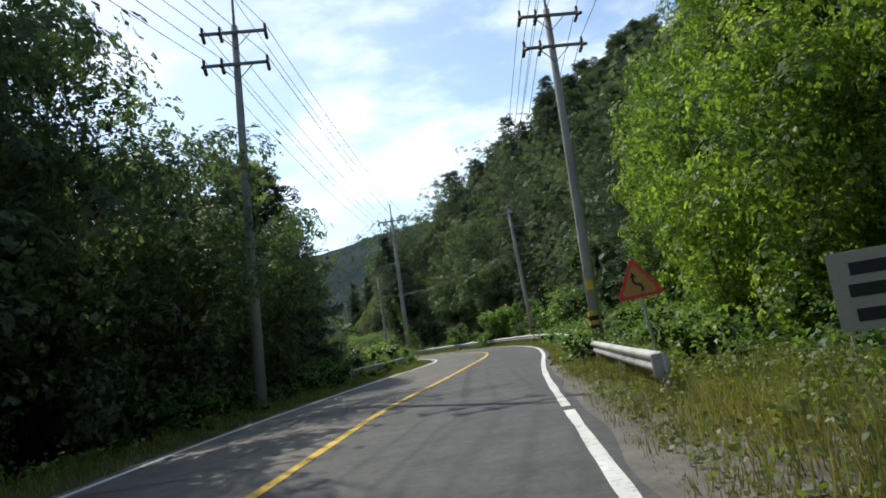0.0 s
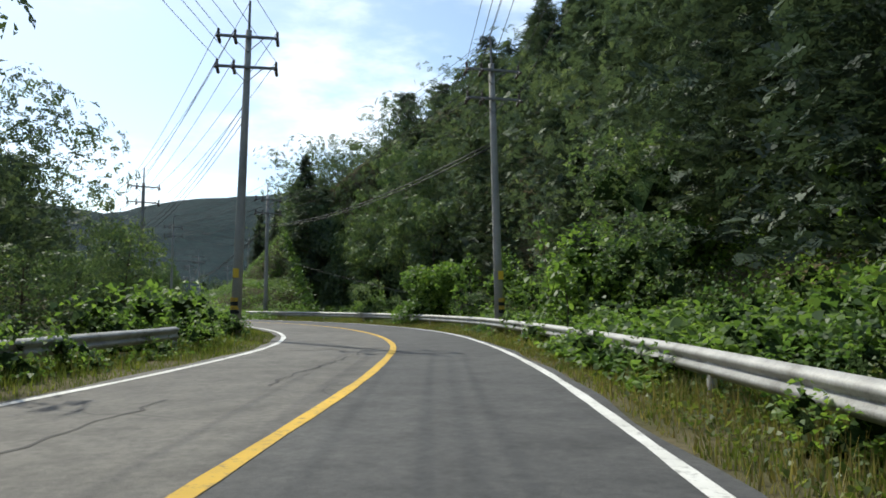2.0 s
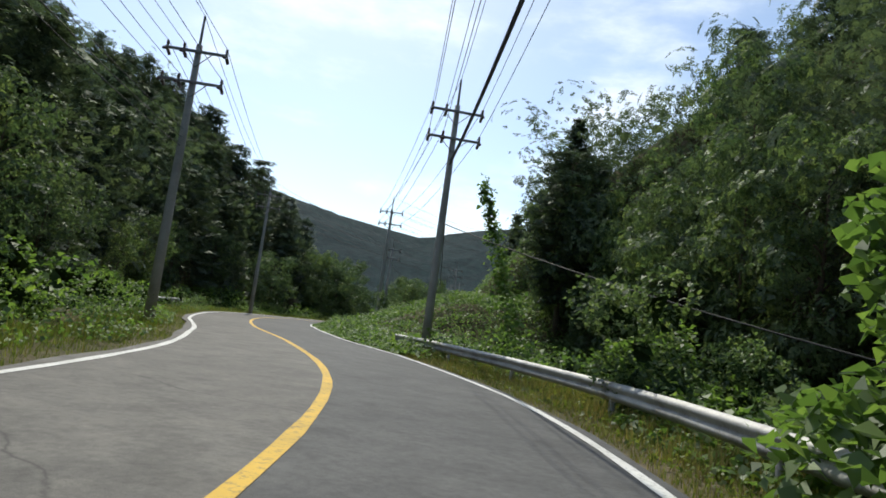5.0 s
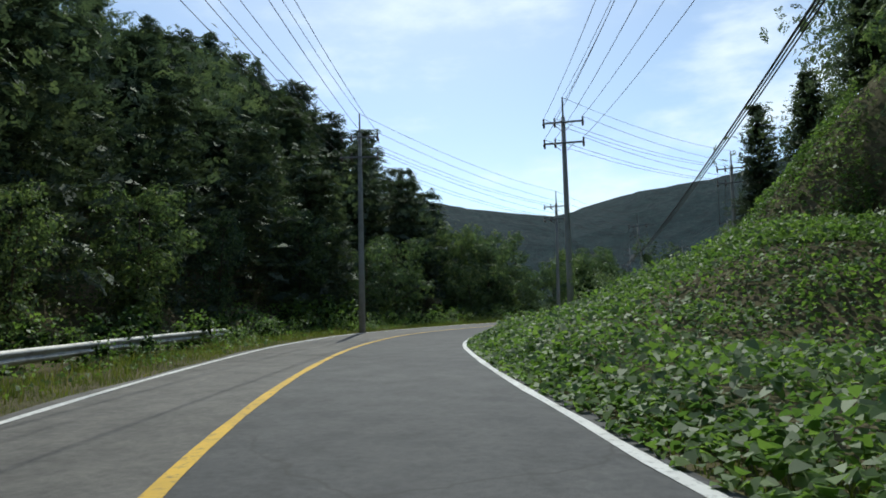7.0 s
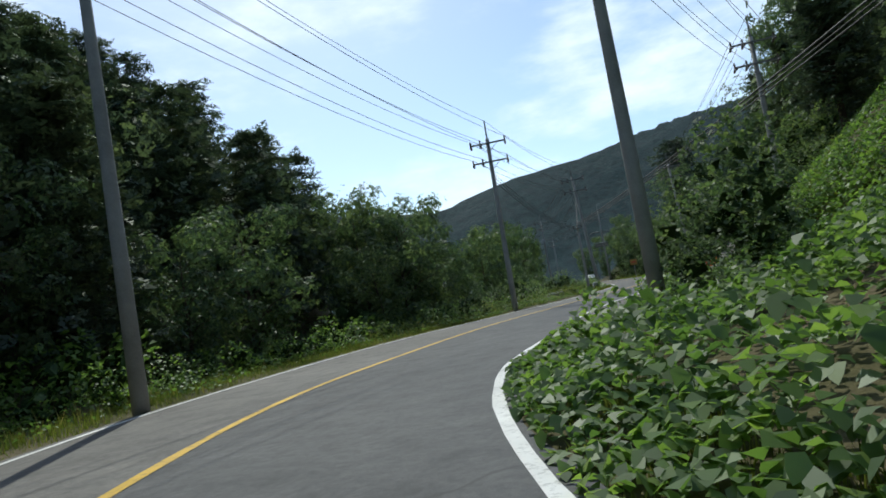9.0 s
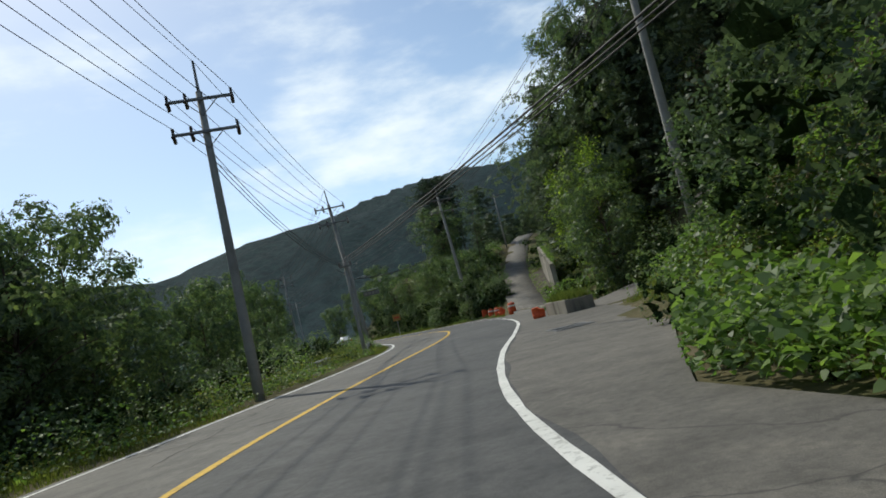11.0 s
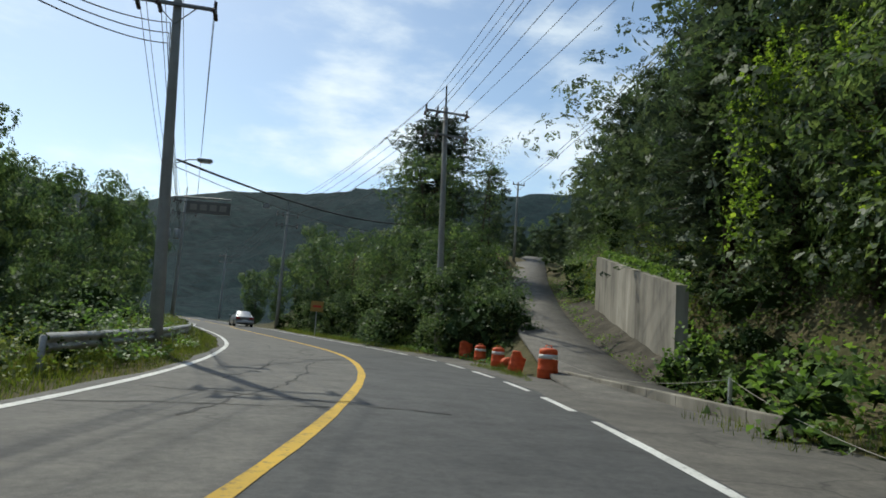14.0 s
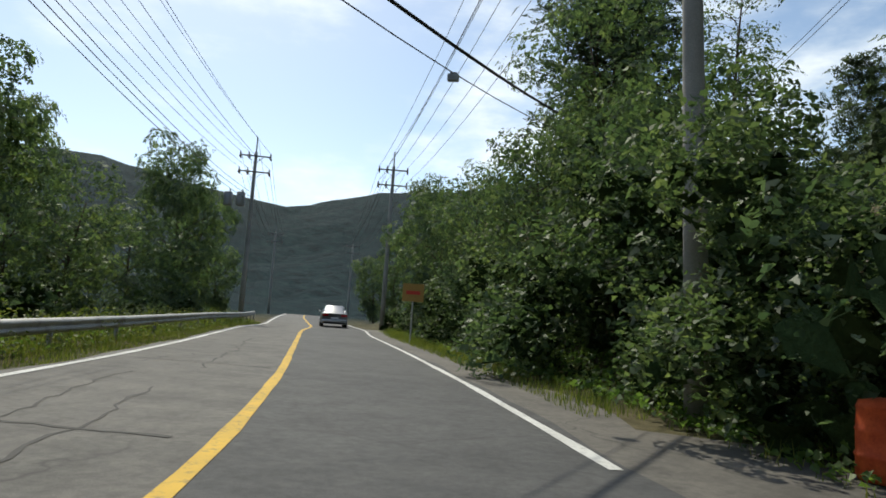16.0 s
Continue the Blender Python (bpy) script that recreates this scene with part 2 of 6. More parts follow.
def soil():
    m, nt, b = material("soil_and_litter", 0.97, 0, 0.1)
    pos = nt.nodes.new("ShaderNodeNewGeometry").outputs["Position"]
    a = noise_of(nt, 0.35, 6.0, 0.65, pos)
    c = noise_of(nt, 5.0, 6.0, 0.7, pos)
    near = ramp(nt, a, [(0.3, (0.06, 0.066, 0.028)), (0.5, (0.1, 0.09, 0.05)), (0.72, (0.165, 0.135, 0.092))])
    near = blend(nt, 0.6, near, ramp(nt, c, [(0.3, (0.2, 0.22, 0.2)), (0.7, (0.78, 0.76, 0.7))]), "OVERLAY")
    # far woods carry the blue of distance haze in their base colour
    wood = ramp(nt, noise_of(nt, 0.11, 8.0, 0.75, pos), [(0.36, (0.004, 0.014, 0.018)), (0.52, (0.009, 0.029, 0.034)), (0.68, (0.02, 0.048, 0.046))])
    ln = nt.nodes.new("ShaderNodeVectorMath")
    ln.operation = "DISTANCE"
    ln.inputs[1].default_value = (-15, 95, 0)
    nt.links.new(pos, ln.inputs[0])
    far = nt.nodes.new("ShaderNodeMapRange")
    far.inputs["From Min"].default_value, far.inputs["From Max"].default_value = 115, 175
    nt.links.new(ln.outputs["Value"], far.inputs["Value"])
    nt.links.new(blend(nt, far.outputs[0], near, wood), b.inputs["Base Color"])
    bump(nt, b, c, 0.8, 0.06)
    crowns = put(nt, "ShaderNodeBump", Distance=2.6)
    nt.links.new(far.outputs[0], crowns.inputs["Strength"])
    nt.links.new(noise_of(nt, 0.16, 7.0, 0.7, pos), crowns.inputs["Height"])
    nt.links.new(b.inputs["Normal"].links[0].from_socket, crowns.inputs["Normal"])
    nt.links.new(crowns.outputs["Normal"], b.inputs["Normal"])
    return m


SOIL = soil()
# darker than the open soil: the wall strip's shade is in this colour
EARTH = mottled("shaded_earth", [(0.3, (0.05, 0.045, 0.036)), (0.5, (0.085, 0.076, 0.06)), (0.72, (0.13, 0.116, 0.092))], 1.4, 26.0, 0.95, 0, 0.03, 0.7, 0.1)


# ---------------------------------------------------------------- helpers for meshes
def mesh_of(name, verts, faces, mat, smooth=False):
    me = bpy.data.meshes.new(name)
    if isinstance(faces, np.ndarray):
        n, k = faces.shape
        me.vertices.add(len(verts))
        me.vertices.foreach_set("co", np.asarray(verts, np.float32).ravel())
        me.loops.add(n * k)
        me.loops.foreach_set("vertex_index", faces.astype(np.int32).ravel())
        me.polygons.add(n)
        me.polygons.foreach_set("loop_start", np.arange(0, n * k, k, dtype=np.int32))
        me.update(calc_edges=True)
    else:
        me.from_pydata([tuple(v) for v in verts], [], faces)
        me.update()
    if smooth:
        me.shade_smooth()
    if mat:
        me.materials.append(mat)
    return me


class Shape:
    """Collects the vertices and faces of one mesh."""

    def __init__(self):
        self.v, self.f = [], []

    def add(self, verts, faces):
        n = len(self.v)
        self.v += [tuple(p) for p in verts]
        self.f += [tuple(i + n for i in q) for q in faces]
        return self

    def box(self, lo, hi, m=None, bevel=0.0):
        bm = bmesh.new()
        bmesh.ops.create_cube(bm, size=1.0)
        size = [b - a for a, b in zip(lo, hi)]
        mid = [(a + b) / 2 for a, b in zip(lo, hi)]
        for v in bm.verts:
            v.co = Vector([c * s + o for c, s, o in zip(v.co, size, mid)])
        if bevel:
            bmesh.ops.bevel(bm, geom=bm.edges[:], offset=bevel, segments=2, affect="EDGES", profile=0.6)
        if m is not None:
            bm.transform(m)
        bm.verts.index_update()
        self.add([v.co.copy() for v in bm.verts], [[v.index for v in f.verts] for f in bm.faces])
        bm.free()
        return self

    def tube(self, pts, radii, n=8, cap=True):
        pts = [Vector(p) for p in pts]
        rings, up = [], None
        for i, p in enumerate(pts):
            d = (pts[min(i + 1, len(pts) - 1)] - pts[max(i - 1, 0)]).normalized()
            up = up or (Vector((0, 0, 1)) if abs(d.z) < 0.9 else Vector((1, 0, 0)))
            a = d.cross(up).normalized()
            b = d.cross(a).normalized()
            r = float(radii[i] if isinstance(radii, (list, tuple)) else radii)
            rings.append([p + r * (math.cos(6.2832 * k / n) * a + math.sin(6.2832 * k / n) * b) for k in range(n)])
        verts = [q for ring in rings for q in ring]
        faces = [(i * n + k, i * n + (k + 1) % n, (i + 1) * n + (k + 1) % n, (i + 1) * n + k) for i in range(len(pts) - 1) for k in range(n)]
        if cap:
            faces += [tuple(range(n))[::-1], tuple((len(pts) - 1) * n + k for k in range(n))]
        return self.add(verts, faces)

    def lathe(self, prof, n=16, m=None):
        verts = [Vector((r * math.cos(6.2832 * k / n), r * math.sin(6.2832 * k / n), z)) for r, z in prof for k in range(n)]
        faces = [(i * n + k, i * n + (k + 1) % n, (i + 1) * n + (k + 1) % n, (i + 1) * n + k) for i in range(len(prof) - 1) for k in range(n)]
        faces += [tuple(range(n))[::-1], tuple((len(prof) - 1) * n + k for k in range(n))]
        return self.add([m @ v for v in verts] if m is not None else verts, faces)

    def mesh(self, name, mat, smooth=False):
        return mesh_of(name, self.v, self.f, mat, smooth)


def thing(name, label, category, group="", at=None, kind=""):
    ob = tagged(new(name), label, category, group, kind)
    ob.empty_display_size = 0.2
    if at is not None:
        ob.matrix_basis = at
    return ob


def part(name, shape, mat, parent, label="", smooth=False):
    me = shape.mesh(name, mat, smooth) if isinstance(shape, Shape) else shape
    ob = new(name, me)
    ob.parent = parent
    return tagged(ob, label)


def setting(name, shape, mat, label, category, smooth=False, kind="structure"):
    me = shape.mesh(name, mat, smooth) if isinstance(shape, Shape) else shape
    return tagged(new(name, me), label, category, "", kind)


# ---------------------------------------------------------------- the line of the road
STEP = 7.5
Y0 = -47.5
MID_X = [-8.66, -7.79, -6.92, -6.05, -5.22, -4.41, -3.64, -2.90, -2.16, -0.89, 0.29, 1.38, 1.84, 1.04, -0.99, -4.58, -10.23, -16.94, -22.47, -26.95, -30.02, -31.02, -31.27, -30.57, -29.49, -28.37, -27.74, -27.84, -29.04, -31.42, -34.23, -37.09, -39.91, -42.32, -45.36, -48.46, -51.57, -54.62, -57.62, -60.57, -63.49, -66.40, -69.29]
RIGHT = [3.40, 3.40, 3.40, 3.40, 3.41, 3.43, 3.44, 3.46, 3.53, 3.25, 3.20, 2.91, 2.70, 3.11, 3.46, 4.11, 4.80, 4.92, 4.57, 4.03, 3.98, 4.18, 4.02, 3.89, 3.98, 3.86, 3.60, 3.45, 3.47, 3.54, 3.67, 3.69, 3.63, 3.54, 3.46]
LEFT = [3.20, 3.20, 3.19, 3.18, 3.17, 3.18, 3.24, 3.38, 3.62, 3.90, 3.91, 3.53, 3.34, 3.39, 3.70, 4.03, 3.91, 3.68, 3.58, 3.70, 3.71, 3.93, 3.99, 3.45, 3.06, 3.15, 3.37, 3.79, 3.97, 3.68, 3.39, 3.34, 3.32, 3.15, 3.14]


def spline(vals, y):
    """Smooth curve through evenly stepped values."""
    u = (np.asarray(y, float) - Y0) / STEP
    i = np.clip(np.floor(u).astype(int), 0, len(MID_X) - 2)
    f = np.clip(u - i, 0, 1)
    v = np.array(list(vals) + [vals[-1]] * (len(MID_X) - len(vals)), float)
    p0, p1, p2, p3 = v[np.clip(i - 1, 0, len(v) - 1)], v[i], v[i + 1], v[np.clip(i + 2, 0, len(v) - 1)]
    return 0.5 * (2 * p1 + (p2 - p0) * f + (2 * p0 - 5 * p1 + 4 * p2 - p3) * f**2 + (3 * p1 - p0 - 3 * p2 + p3) * f**3)


LINE_Y = np.arange(-45, 267, 0.75)
LINE_X = spline(MID_X, LINE_Y)


def mid_x(y):
    return float(spline(MID_X, y))


def right_x(y):
    return float(spline(MID_X, y) + spline(RIGHT, y))


def left_x(y):
    return float(spline(MID_X, y) - spline(LEFT, y))


def across(x, y):
    """Signed distance from the middle of the road, right positive, and the y of the nearest place on it."""
    x, y = np.asarray(x, float).ravel(), np.asarray(y, float).ravel()
    d, yy = np.empty(len(x)), np.empty(len(x))
    for a in range(0, len(x), 20000):
        q = (x[a:a + 20000, None] - LINE_X) ** 2 + (y[a:a + 20000, None] - LINE_Y) ** 2
        k = q.argmin(1)
        d[a:a + 20000] = np.sqrt(q[np.arange(len(k)), k]) * np.sign(x[a:a + 20000] - np.interp(y[a:a + 20000], LINE_Y, LINE_X))
        yy[a:a + 20000] = LINE_Y[k]
    return d, yy


def smooth01(v):
    v = np.clip(v, 0, 1)
    return v * v * (3 - 2 * v)


def lumps(x, y, size, seed):
    """Cheap rolling unevenness, -1 to 1."""
    s = 0
    for k, (a, b, c) in enumerate(((1, 0.3, 0), (-0.4, 1, 2), (0.7, 0.8, 4), (1.1, -0.9, 1))):
        s = s + np.sin((a * x + b * y) / size * (1 + 0.37 * k) + c + seed)
    return s / 4


# foot of the slopes beside the road: y, distance from the middle, rise, height where it levels out
FOOT_R = np.array([[-60, 9, 1.0, 40], [0, 9.5, 1.2, 46], [30, 8.5, 1.2, 50], [50, 9.5, 1.3, 55], [65, 15, 1.5, 58], [78, 21, 1.6, 60], [90, 22, 1.6, 58], [104, 19, 1.5, 55],
                   [112, 12, 1.3, 50], [117, 8.8, 1.0, 45], [122, 8.0, 1.05, 45], [126, 7.4, 1.05, 45], [131, 7.8, 1.05, 45], [135.4, 8.8, 1.1, 45], [138, 18, 1.0, 45], [143, 17, 1.2, 45], [147, 11, 1.4, 45], [152, 8.6, 1.6, 45],
                   [158, 9.5, 1.7, 45], [170, 11.5, 1.4, 42], [185, 16, 0.9, 30], [205, 26, 0.7, 26], [260, 50, 0.5, 30]])
FOOT_L = np.array([[-60, 9, 0.3, 12], [0, 8, 0.3, 10], [35, 7, 0.15, 5], [55, 9, 0.3, 14], [66, 9, 0.65, 38], [78, 8, 0.85, 52], [92, 8, 0.85, 54], [102, 8.5, 0.85, 54],
                   [112, 9, 0.95, 56], [124, 12.5, 1.05, 54], [132, 16, 1.1, 52], [142, 26, 0.9, 42], [152, 45, 0.4, 30], [170, 70, 0.4, 30], [260, 60, 0.4, 30]])
RIDGE = np.array([[-180, 9], [-60, 10], [-20, 11.5], [-8, 11.3], [-0.4, 11.5], [6, 10.6], [13, 9.7], [18, 8.6], [20, 8.0], [21.2, 7.3], [23, 7.7], [26, 8.3], [30, 9.0], [36, 9.8], [45, 10.0], [60, 10], [180, 9]])
RAMP = [(-21.4, 152.0, 0.0), (-21.0, 157.5, 0.15), (-20.5, 165.0, 1.2), (-19.8, 172.0, 2.5), (-17.7, 185.0, 4.9), (-14.2, 203.0, 8.6), (-11.0, 216.0, 10.5)]


def height(x, y):
    """Height of the ground."""
    shape = np.shape(x)
    x, y = np.asarray(x, float).ravel(), np.asarray(y, float).ravel()
    d, yy = across(x, y)
    z = np.zeros(len(x))
    for table, side in ((FOOT_R, 1), (FOOT_L, -1)):
        foot, rise, top = (np.interp(yy, table[:, 0], table[:, k]) for k in (1, 2, 3))
        s = np.maximum(d * side - foot, 0)
        s = s * s / (s + 1.2)
        z += np.where(d * side > 0, top * (1 - np.exp(-rise * s / top)), 0)
    dip = np.where((d < 0) & (yy > 112), -1.3 * smooth01((-d - 5.5) / 6), 0) + np.where((d > 0) & (yy > 50) & (yy < 108), -0.5 * smooth01((d - 6) / 5), 0)
    dip = dip + np.where((d < 0) & (yy < 62), -0.5 * smooth01((-d - 5) / 5), 0)
    dip = dip + np.where(d > 0, 3.4 * smooth01((d - np.interp(yy, [98, 106], [5.0, 7.6])) / 9) * smooth01((yy - 82) / 9) * smooth01((115.5 - yy) / 6), 0)
    off = np.abs(d)
    paved = (d > 0) * smooth01((8.6 - d) / 1.5) * smooth01((yy - 106) / 2) * smooth01((168 - yy) / 3)
    z += dip - 0.05 * paved + 0.12 * lumps(x, y, 1.7, 3) * smooth01((off - 4.6) / 2.5) * (1 - paved) + 0.8 * lumps(x, y, 9.0, 1) * smooth01((off - 9) / 10)
    z -= 0.06 * (1 - smooth01((off - 4.2) / 0.9))
    # the ground is cut level for the lay-by and the side road
    lay = smooth01((-11.5 - x) / 1.5) * smooth01((y - 133.8) / 2.5) * smooth01((146.3 - y) / 2) * (d > 0)
    z = z * (1 - lay) + (-0.08) * lay
    rx, ry, rz = (np.array([p[k] for p in RAMP]) for k in range(3))
    cx, cz = np.interp(y, ry, rx), np.interp(y, ry, rz)
    on = np.where(x > cx, smooth01((3.4 - (x - cx)) / 1.2), smooth01((2.35 - (cx - x)) / 0.6)) * smooth01((y - 150) / 4) * smooth01((222 - y) / 6)
    z = z * (1 - on) + (cz - 0.06) * on
    # knoll between the road and the side road
    between = smooth01((y - 164) / 10) * smooth01((230 - y) / 30) * smooth01((d - 6.5) / 4) * smooth01((cx - 1.5 - x) / 2)
    z += between * (0.8 + cz * 0.8)
    # distance
    r = np.hypot(x + 20, y - 95)
    az = np.degrees(np.arctan2(-(x + 20), y - 95))
    far = np.tan(np.radians(np.interp(az, RIDGE[:, 0], RIDGE[:, 1]))) * 900 - 9
    t = smooth01((r - 230) / 670)
    z = z * (1 - smooth01((r - 130) / 170)) + far * t
    z += 3.2 * lumps(x, y, 4.1, 7) * smooth01((r - 190) / 200) + 9 * lumps(x, y, 60, 2) * t * (r < 1000) + 2.2 * lumps(x, y, 9.0, 5) * smooth01((r - 190) / 200)
    return z.reshape(shape)


def ground_z(x, y):
    return float(mesh_height(np.array([x]), np.array([y]))[0])


def mesh_height(x, y):
    """Height of the ground's surface between its mesh points."""
    x, y = np.asarray(x, float), np.asarray(y, float)
    i, j = np.clip(np.searchsorted(gx, x) - 1, 0, len(gx) - 2), np.clip(np.searchsorted(gy, y) - 1, 0, len(gy) - 2)
    u, w = (x - gx[i]) / (gx[i + 1] - gx[i]), (y - gy[j]) / (gy[j + 1] - gy[j])
    return (GZ[j, i] * (1 - u) + GZ[j, i + 1] * u) * (1 - w) + (GZ[j + 1, i] * (1 - u) + GZ[j + 1, i + 1] * u) * w


def graded(lo, hi, core_lo, core_hi, step, grow, most):
    a = list(np.arange(core_lo, core_hi + step, step))
    s = step
    while a[-1] < hi:
        s = min(s * grow, most)
        a.append(a[-1] + s)
    s = step
    while a[0] > lo:
        s = min(s * grow, most)
        a.insert(0, a[0] - s)
    return np.array(a)


gx = graded(-1700, 1700, -50, 12, 1.4, 1.1, 22)
gy = graded(-900, 2200, -12, 205, 1.4, 1.1, 22)
GX, GY = np.meshgrid(gx, gy)
GZ = height(GX, GY)
gi = np.arange(len(gx) * len(gy)).reshape(len(gy), len(gx))
quads = np.stack([gi[:-1, :-1], gi[:-1, 1:], gi[1:, 1:], gi[1:, :-1]], -1).reshape(-1, 4)
setting("ground", mesh_of("ground", np.stack([GX, GY, GZ], -1).reshape(-1, 3), quads, SOIL, True), None, "earth slopes with leaf litter and far wooded ridges tinted haze-blue", "ground")


# ---------------------------------------------------------------- road surface and markings
def ribbon(a, b, z, ys):
    """A strip between two lines given as functions of y."""
    v, f = [], []
    for k, y in enumerate(ys):
        v += [(a(y), y, z), (b(y), y, z)]
        if k:
            f.append((2 * k - 2, 2 * k - 1, 2 * k + 1, 2 * k))
    return Shape().add(v, f)


def stripe(offset, width, y_from, y_to, z, step=0.75, wobble=0.0):
    """A painted line that keeps its distance from the middle of the road."""
    v, f = [], []
    ys = np.arange(y_from, y_to + step / 2, step)
    for k, y in enumerate(ys):
        p = Vector((mid_x(y), y, 0))
        t = Vector((mid_x(y + 0.3) - mid_x(y - 0.3), 0.6, 0)).normalized()
        n = Vector((t.y, -t.x, 0))
        o = offset(y) * n.x if callable(offset) else offset
        w = width / 2 * (1 + wobble * math.sin(y * 2.3) * math.sin(y * 0.71))
        for s in (-w, w):
            q = p + n * (o + s)
            v.append((q.x, q.y, z))
        if k:
            f.append((2 * k - 2, 2 * k - 1, 2 * k + 1, 2 * k))
    return Shape().add(v, f)


def edge_r(y):
    return float(spline(RIGHT, y))


def edge_l(y):
    return -float(spline(LEFT, y))


def lane_ribbon():
    v, f = [], []
    ys = np.arange(-44, 264, 0.75)
    for k, y in enumerate(ys):
        p = Vector((mid_x(y), y, 0))
        t = Vector((mid_x(y + 0.3) - mid_x(y - 0.3), 0.6, 0)).normalized()
        n = Vector((t.y, -t.x, 0))
        r = edge_r(y) * n.x + (0.22 if y < 110 or y > 152 else 0.12) + 0.08 * math.sin(y * 1.3) * math.sin(y * 0.37)
        l = edge_l(y) * n.x - 0.3 - 0.1 * math.sin(y * 1.1 + 1) * math.sin(y * 0.43)
        for s, z in ((l, -0.05), (l, 0.0), (0.0, 0.015), (r, 0.0), (r, -0.05)):
            q = p + n * s
            v.append((q.x, q.y, z))
        if k:
            f += [(5 * k - 5 + i, 5 * k - 4 + i, 5 * k + 1 + i, 5 * k + i) for i in range(4)]
    return Shape().add(v, f)


road = setting("road", lane_ribbon(), ASPHALT, "grey worn asphalt two-lane country road with fine cracks", "road")
road.data.materials.append(ASPHALT_OLD)
for k, face in enumerate(road.data.polygons):
    face.material_index = 1 if k % 4 < 2 else 0
setting("center_line", stripe(0.0, 0.16, -44, 262, 0.021, wobble=0.15), YELLOW, "worn yellow centre line painted on the road", "road marking")
setting("edge_line", stripe(edge_l, 0.15, -44, 262, 0.0075, wobble=0.2), WHITE, "faded white edge line along the road", "road marking")
right_line = [(-44, 7.6)] + [(8.2, 148.5)] + [(149.55 + 3.08 * k, 151.6 + 3.08 * k) for k in range(5)] + [(165.1, 262)]
for a, b in right_line:
    setting("edge_line", stripe(edge_r, 0.14, a, b, 0.0075, step=0.4 if b - a < 5 else 0.75, wobble=0.2), WHITE, "white edge line painted along the road", "road marking")


# ---------------------------------------------------------------- foliage
def kites(cent, size, rng, up=0.55, droop=0.25, aspect=1.5, normals=None, rounded=False, order=0.0):
    """Single leaves: kite-shaped, slightly folded pieces, two triangles each."""
    n = len(cent)
    nrm = rng.normal(size=(n, 3))
    nrm[:, 2] = np.abs(nrm[:, 2]) + up * 2
    if normals is not None:
        nrm = nrm * (0.55 - 0.3 * order) + normals * (1.2 + 0.6 * order)
    nrm /= np.linalg.norm(nrm, axis=1)[:, None]
    a = np.cross(nrm, rng.normal(size=(n, 3)))
    a /= np.linalg.norm(a, axis=1)[:, None]
    b = np.cross(nrm, a)
    s = (size * rng.uniform(0.6, 1.35, n))[:, None] if np.isscalar(size) else (size * rng.uniform(0.6, 1.35, n))[:, None]
    fold = nrm * s * 0.14
    dr = np.zeros((n, 3))
    dr[:, 2] = -droop * s[:, 0]
    if rounded:
        h = aspect * 0.5
        v = np.stack([cent - a * s * h, cent - b * s * 0.5 + fold - a * s * 0.12, cent - b * s * 0.32 + fold * 0.6 + a * s * h * 0.55 + dr * 0.5, cent + a * s * h + dr,
                      cent + b * s * 0.32 + fold * 0.6 + a * s * h * 0.55 + dr * 0.5, cent + b * s * 0.5 + fold - a * s * 0.12], 1)
        return v.reshape(-1, 3), np.arange(6 * n).reshape(n, 6)
    v = np.stack([cent - a * s * aspect * 0.5, cent - b * s * 0.5 + fold - a * s * 0.1, cent + a * s * aspect * 0.5 + dr, cent + b * s * 0.5 + fold - a * s * 0.1], 1)
    return v.reshape(-1, 3), np.arange(4 * n).reshape(n, 4)


def blob(center, radius, rng, sub=2, rough=0.25):
    """An uneven dark heart of a crown, so that no light shines straight through."""
    bm = bmesh.new()
    bmesh.ops.create_icosphere(bm, subdivisions=sub, radius=1.0)
    o = rng.uniform(0, 50)
    v = []
    for p in bm.verts:
        k = 1 + rough * noise.noise(p.co * 1.7 + Vector((o, o, o)))
        v.append((center[0] + p.co.x * radius[0] * k, center[1] + p.co.y * radius[1] * k, center[2] + p.co.z * radius[2] * k))
    bm.verts.index_update()
    f = [[q.index for q in face.verts] for face in bm.faces]
    bm.free()
    return v, f


def clump_points(centers, radii, per, rng, shell=0.55):
    """Points in balls, more of them near the outside."""
    out, nor = [], []
    for c, r in zip(centers, radii):
        k = max(4, int(per * r * r))
        d = rng.normal(size=(k, 3))
        d /= np.linalg.norm(d, axis=1)[:, None]
        rad = r * (shell + (1 - shell) * rng.uniform(0, 1, k) ** 0.5) * rng.uniform(0.8, 1.25, k)
        q = d * rad[:, None]
        q[:, 2] *= 0.72
        out.append(c + q)
        nor.append(d)
    return np.concatenate(out), np.concatenate(nor)


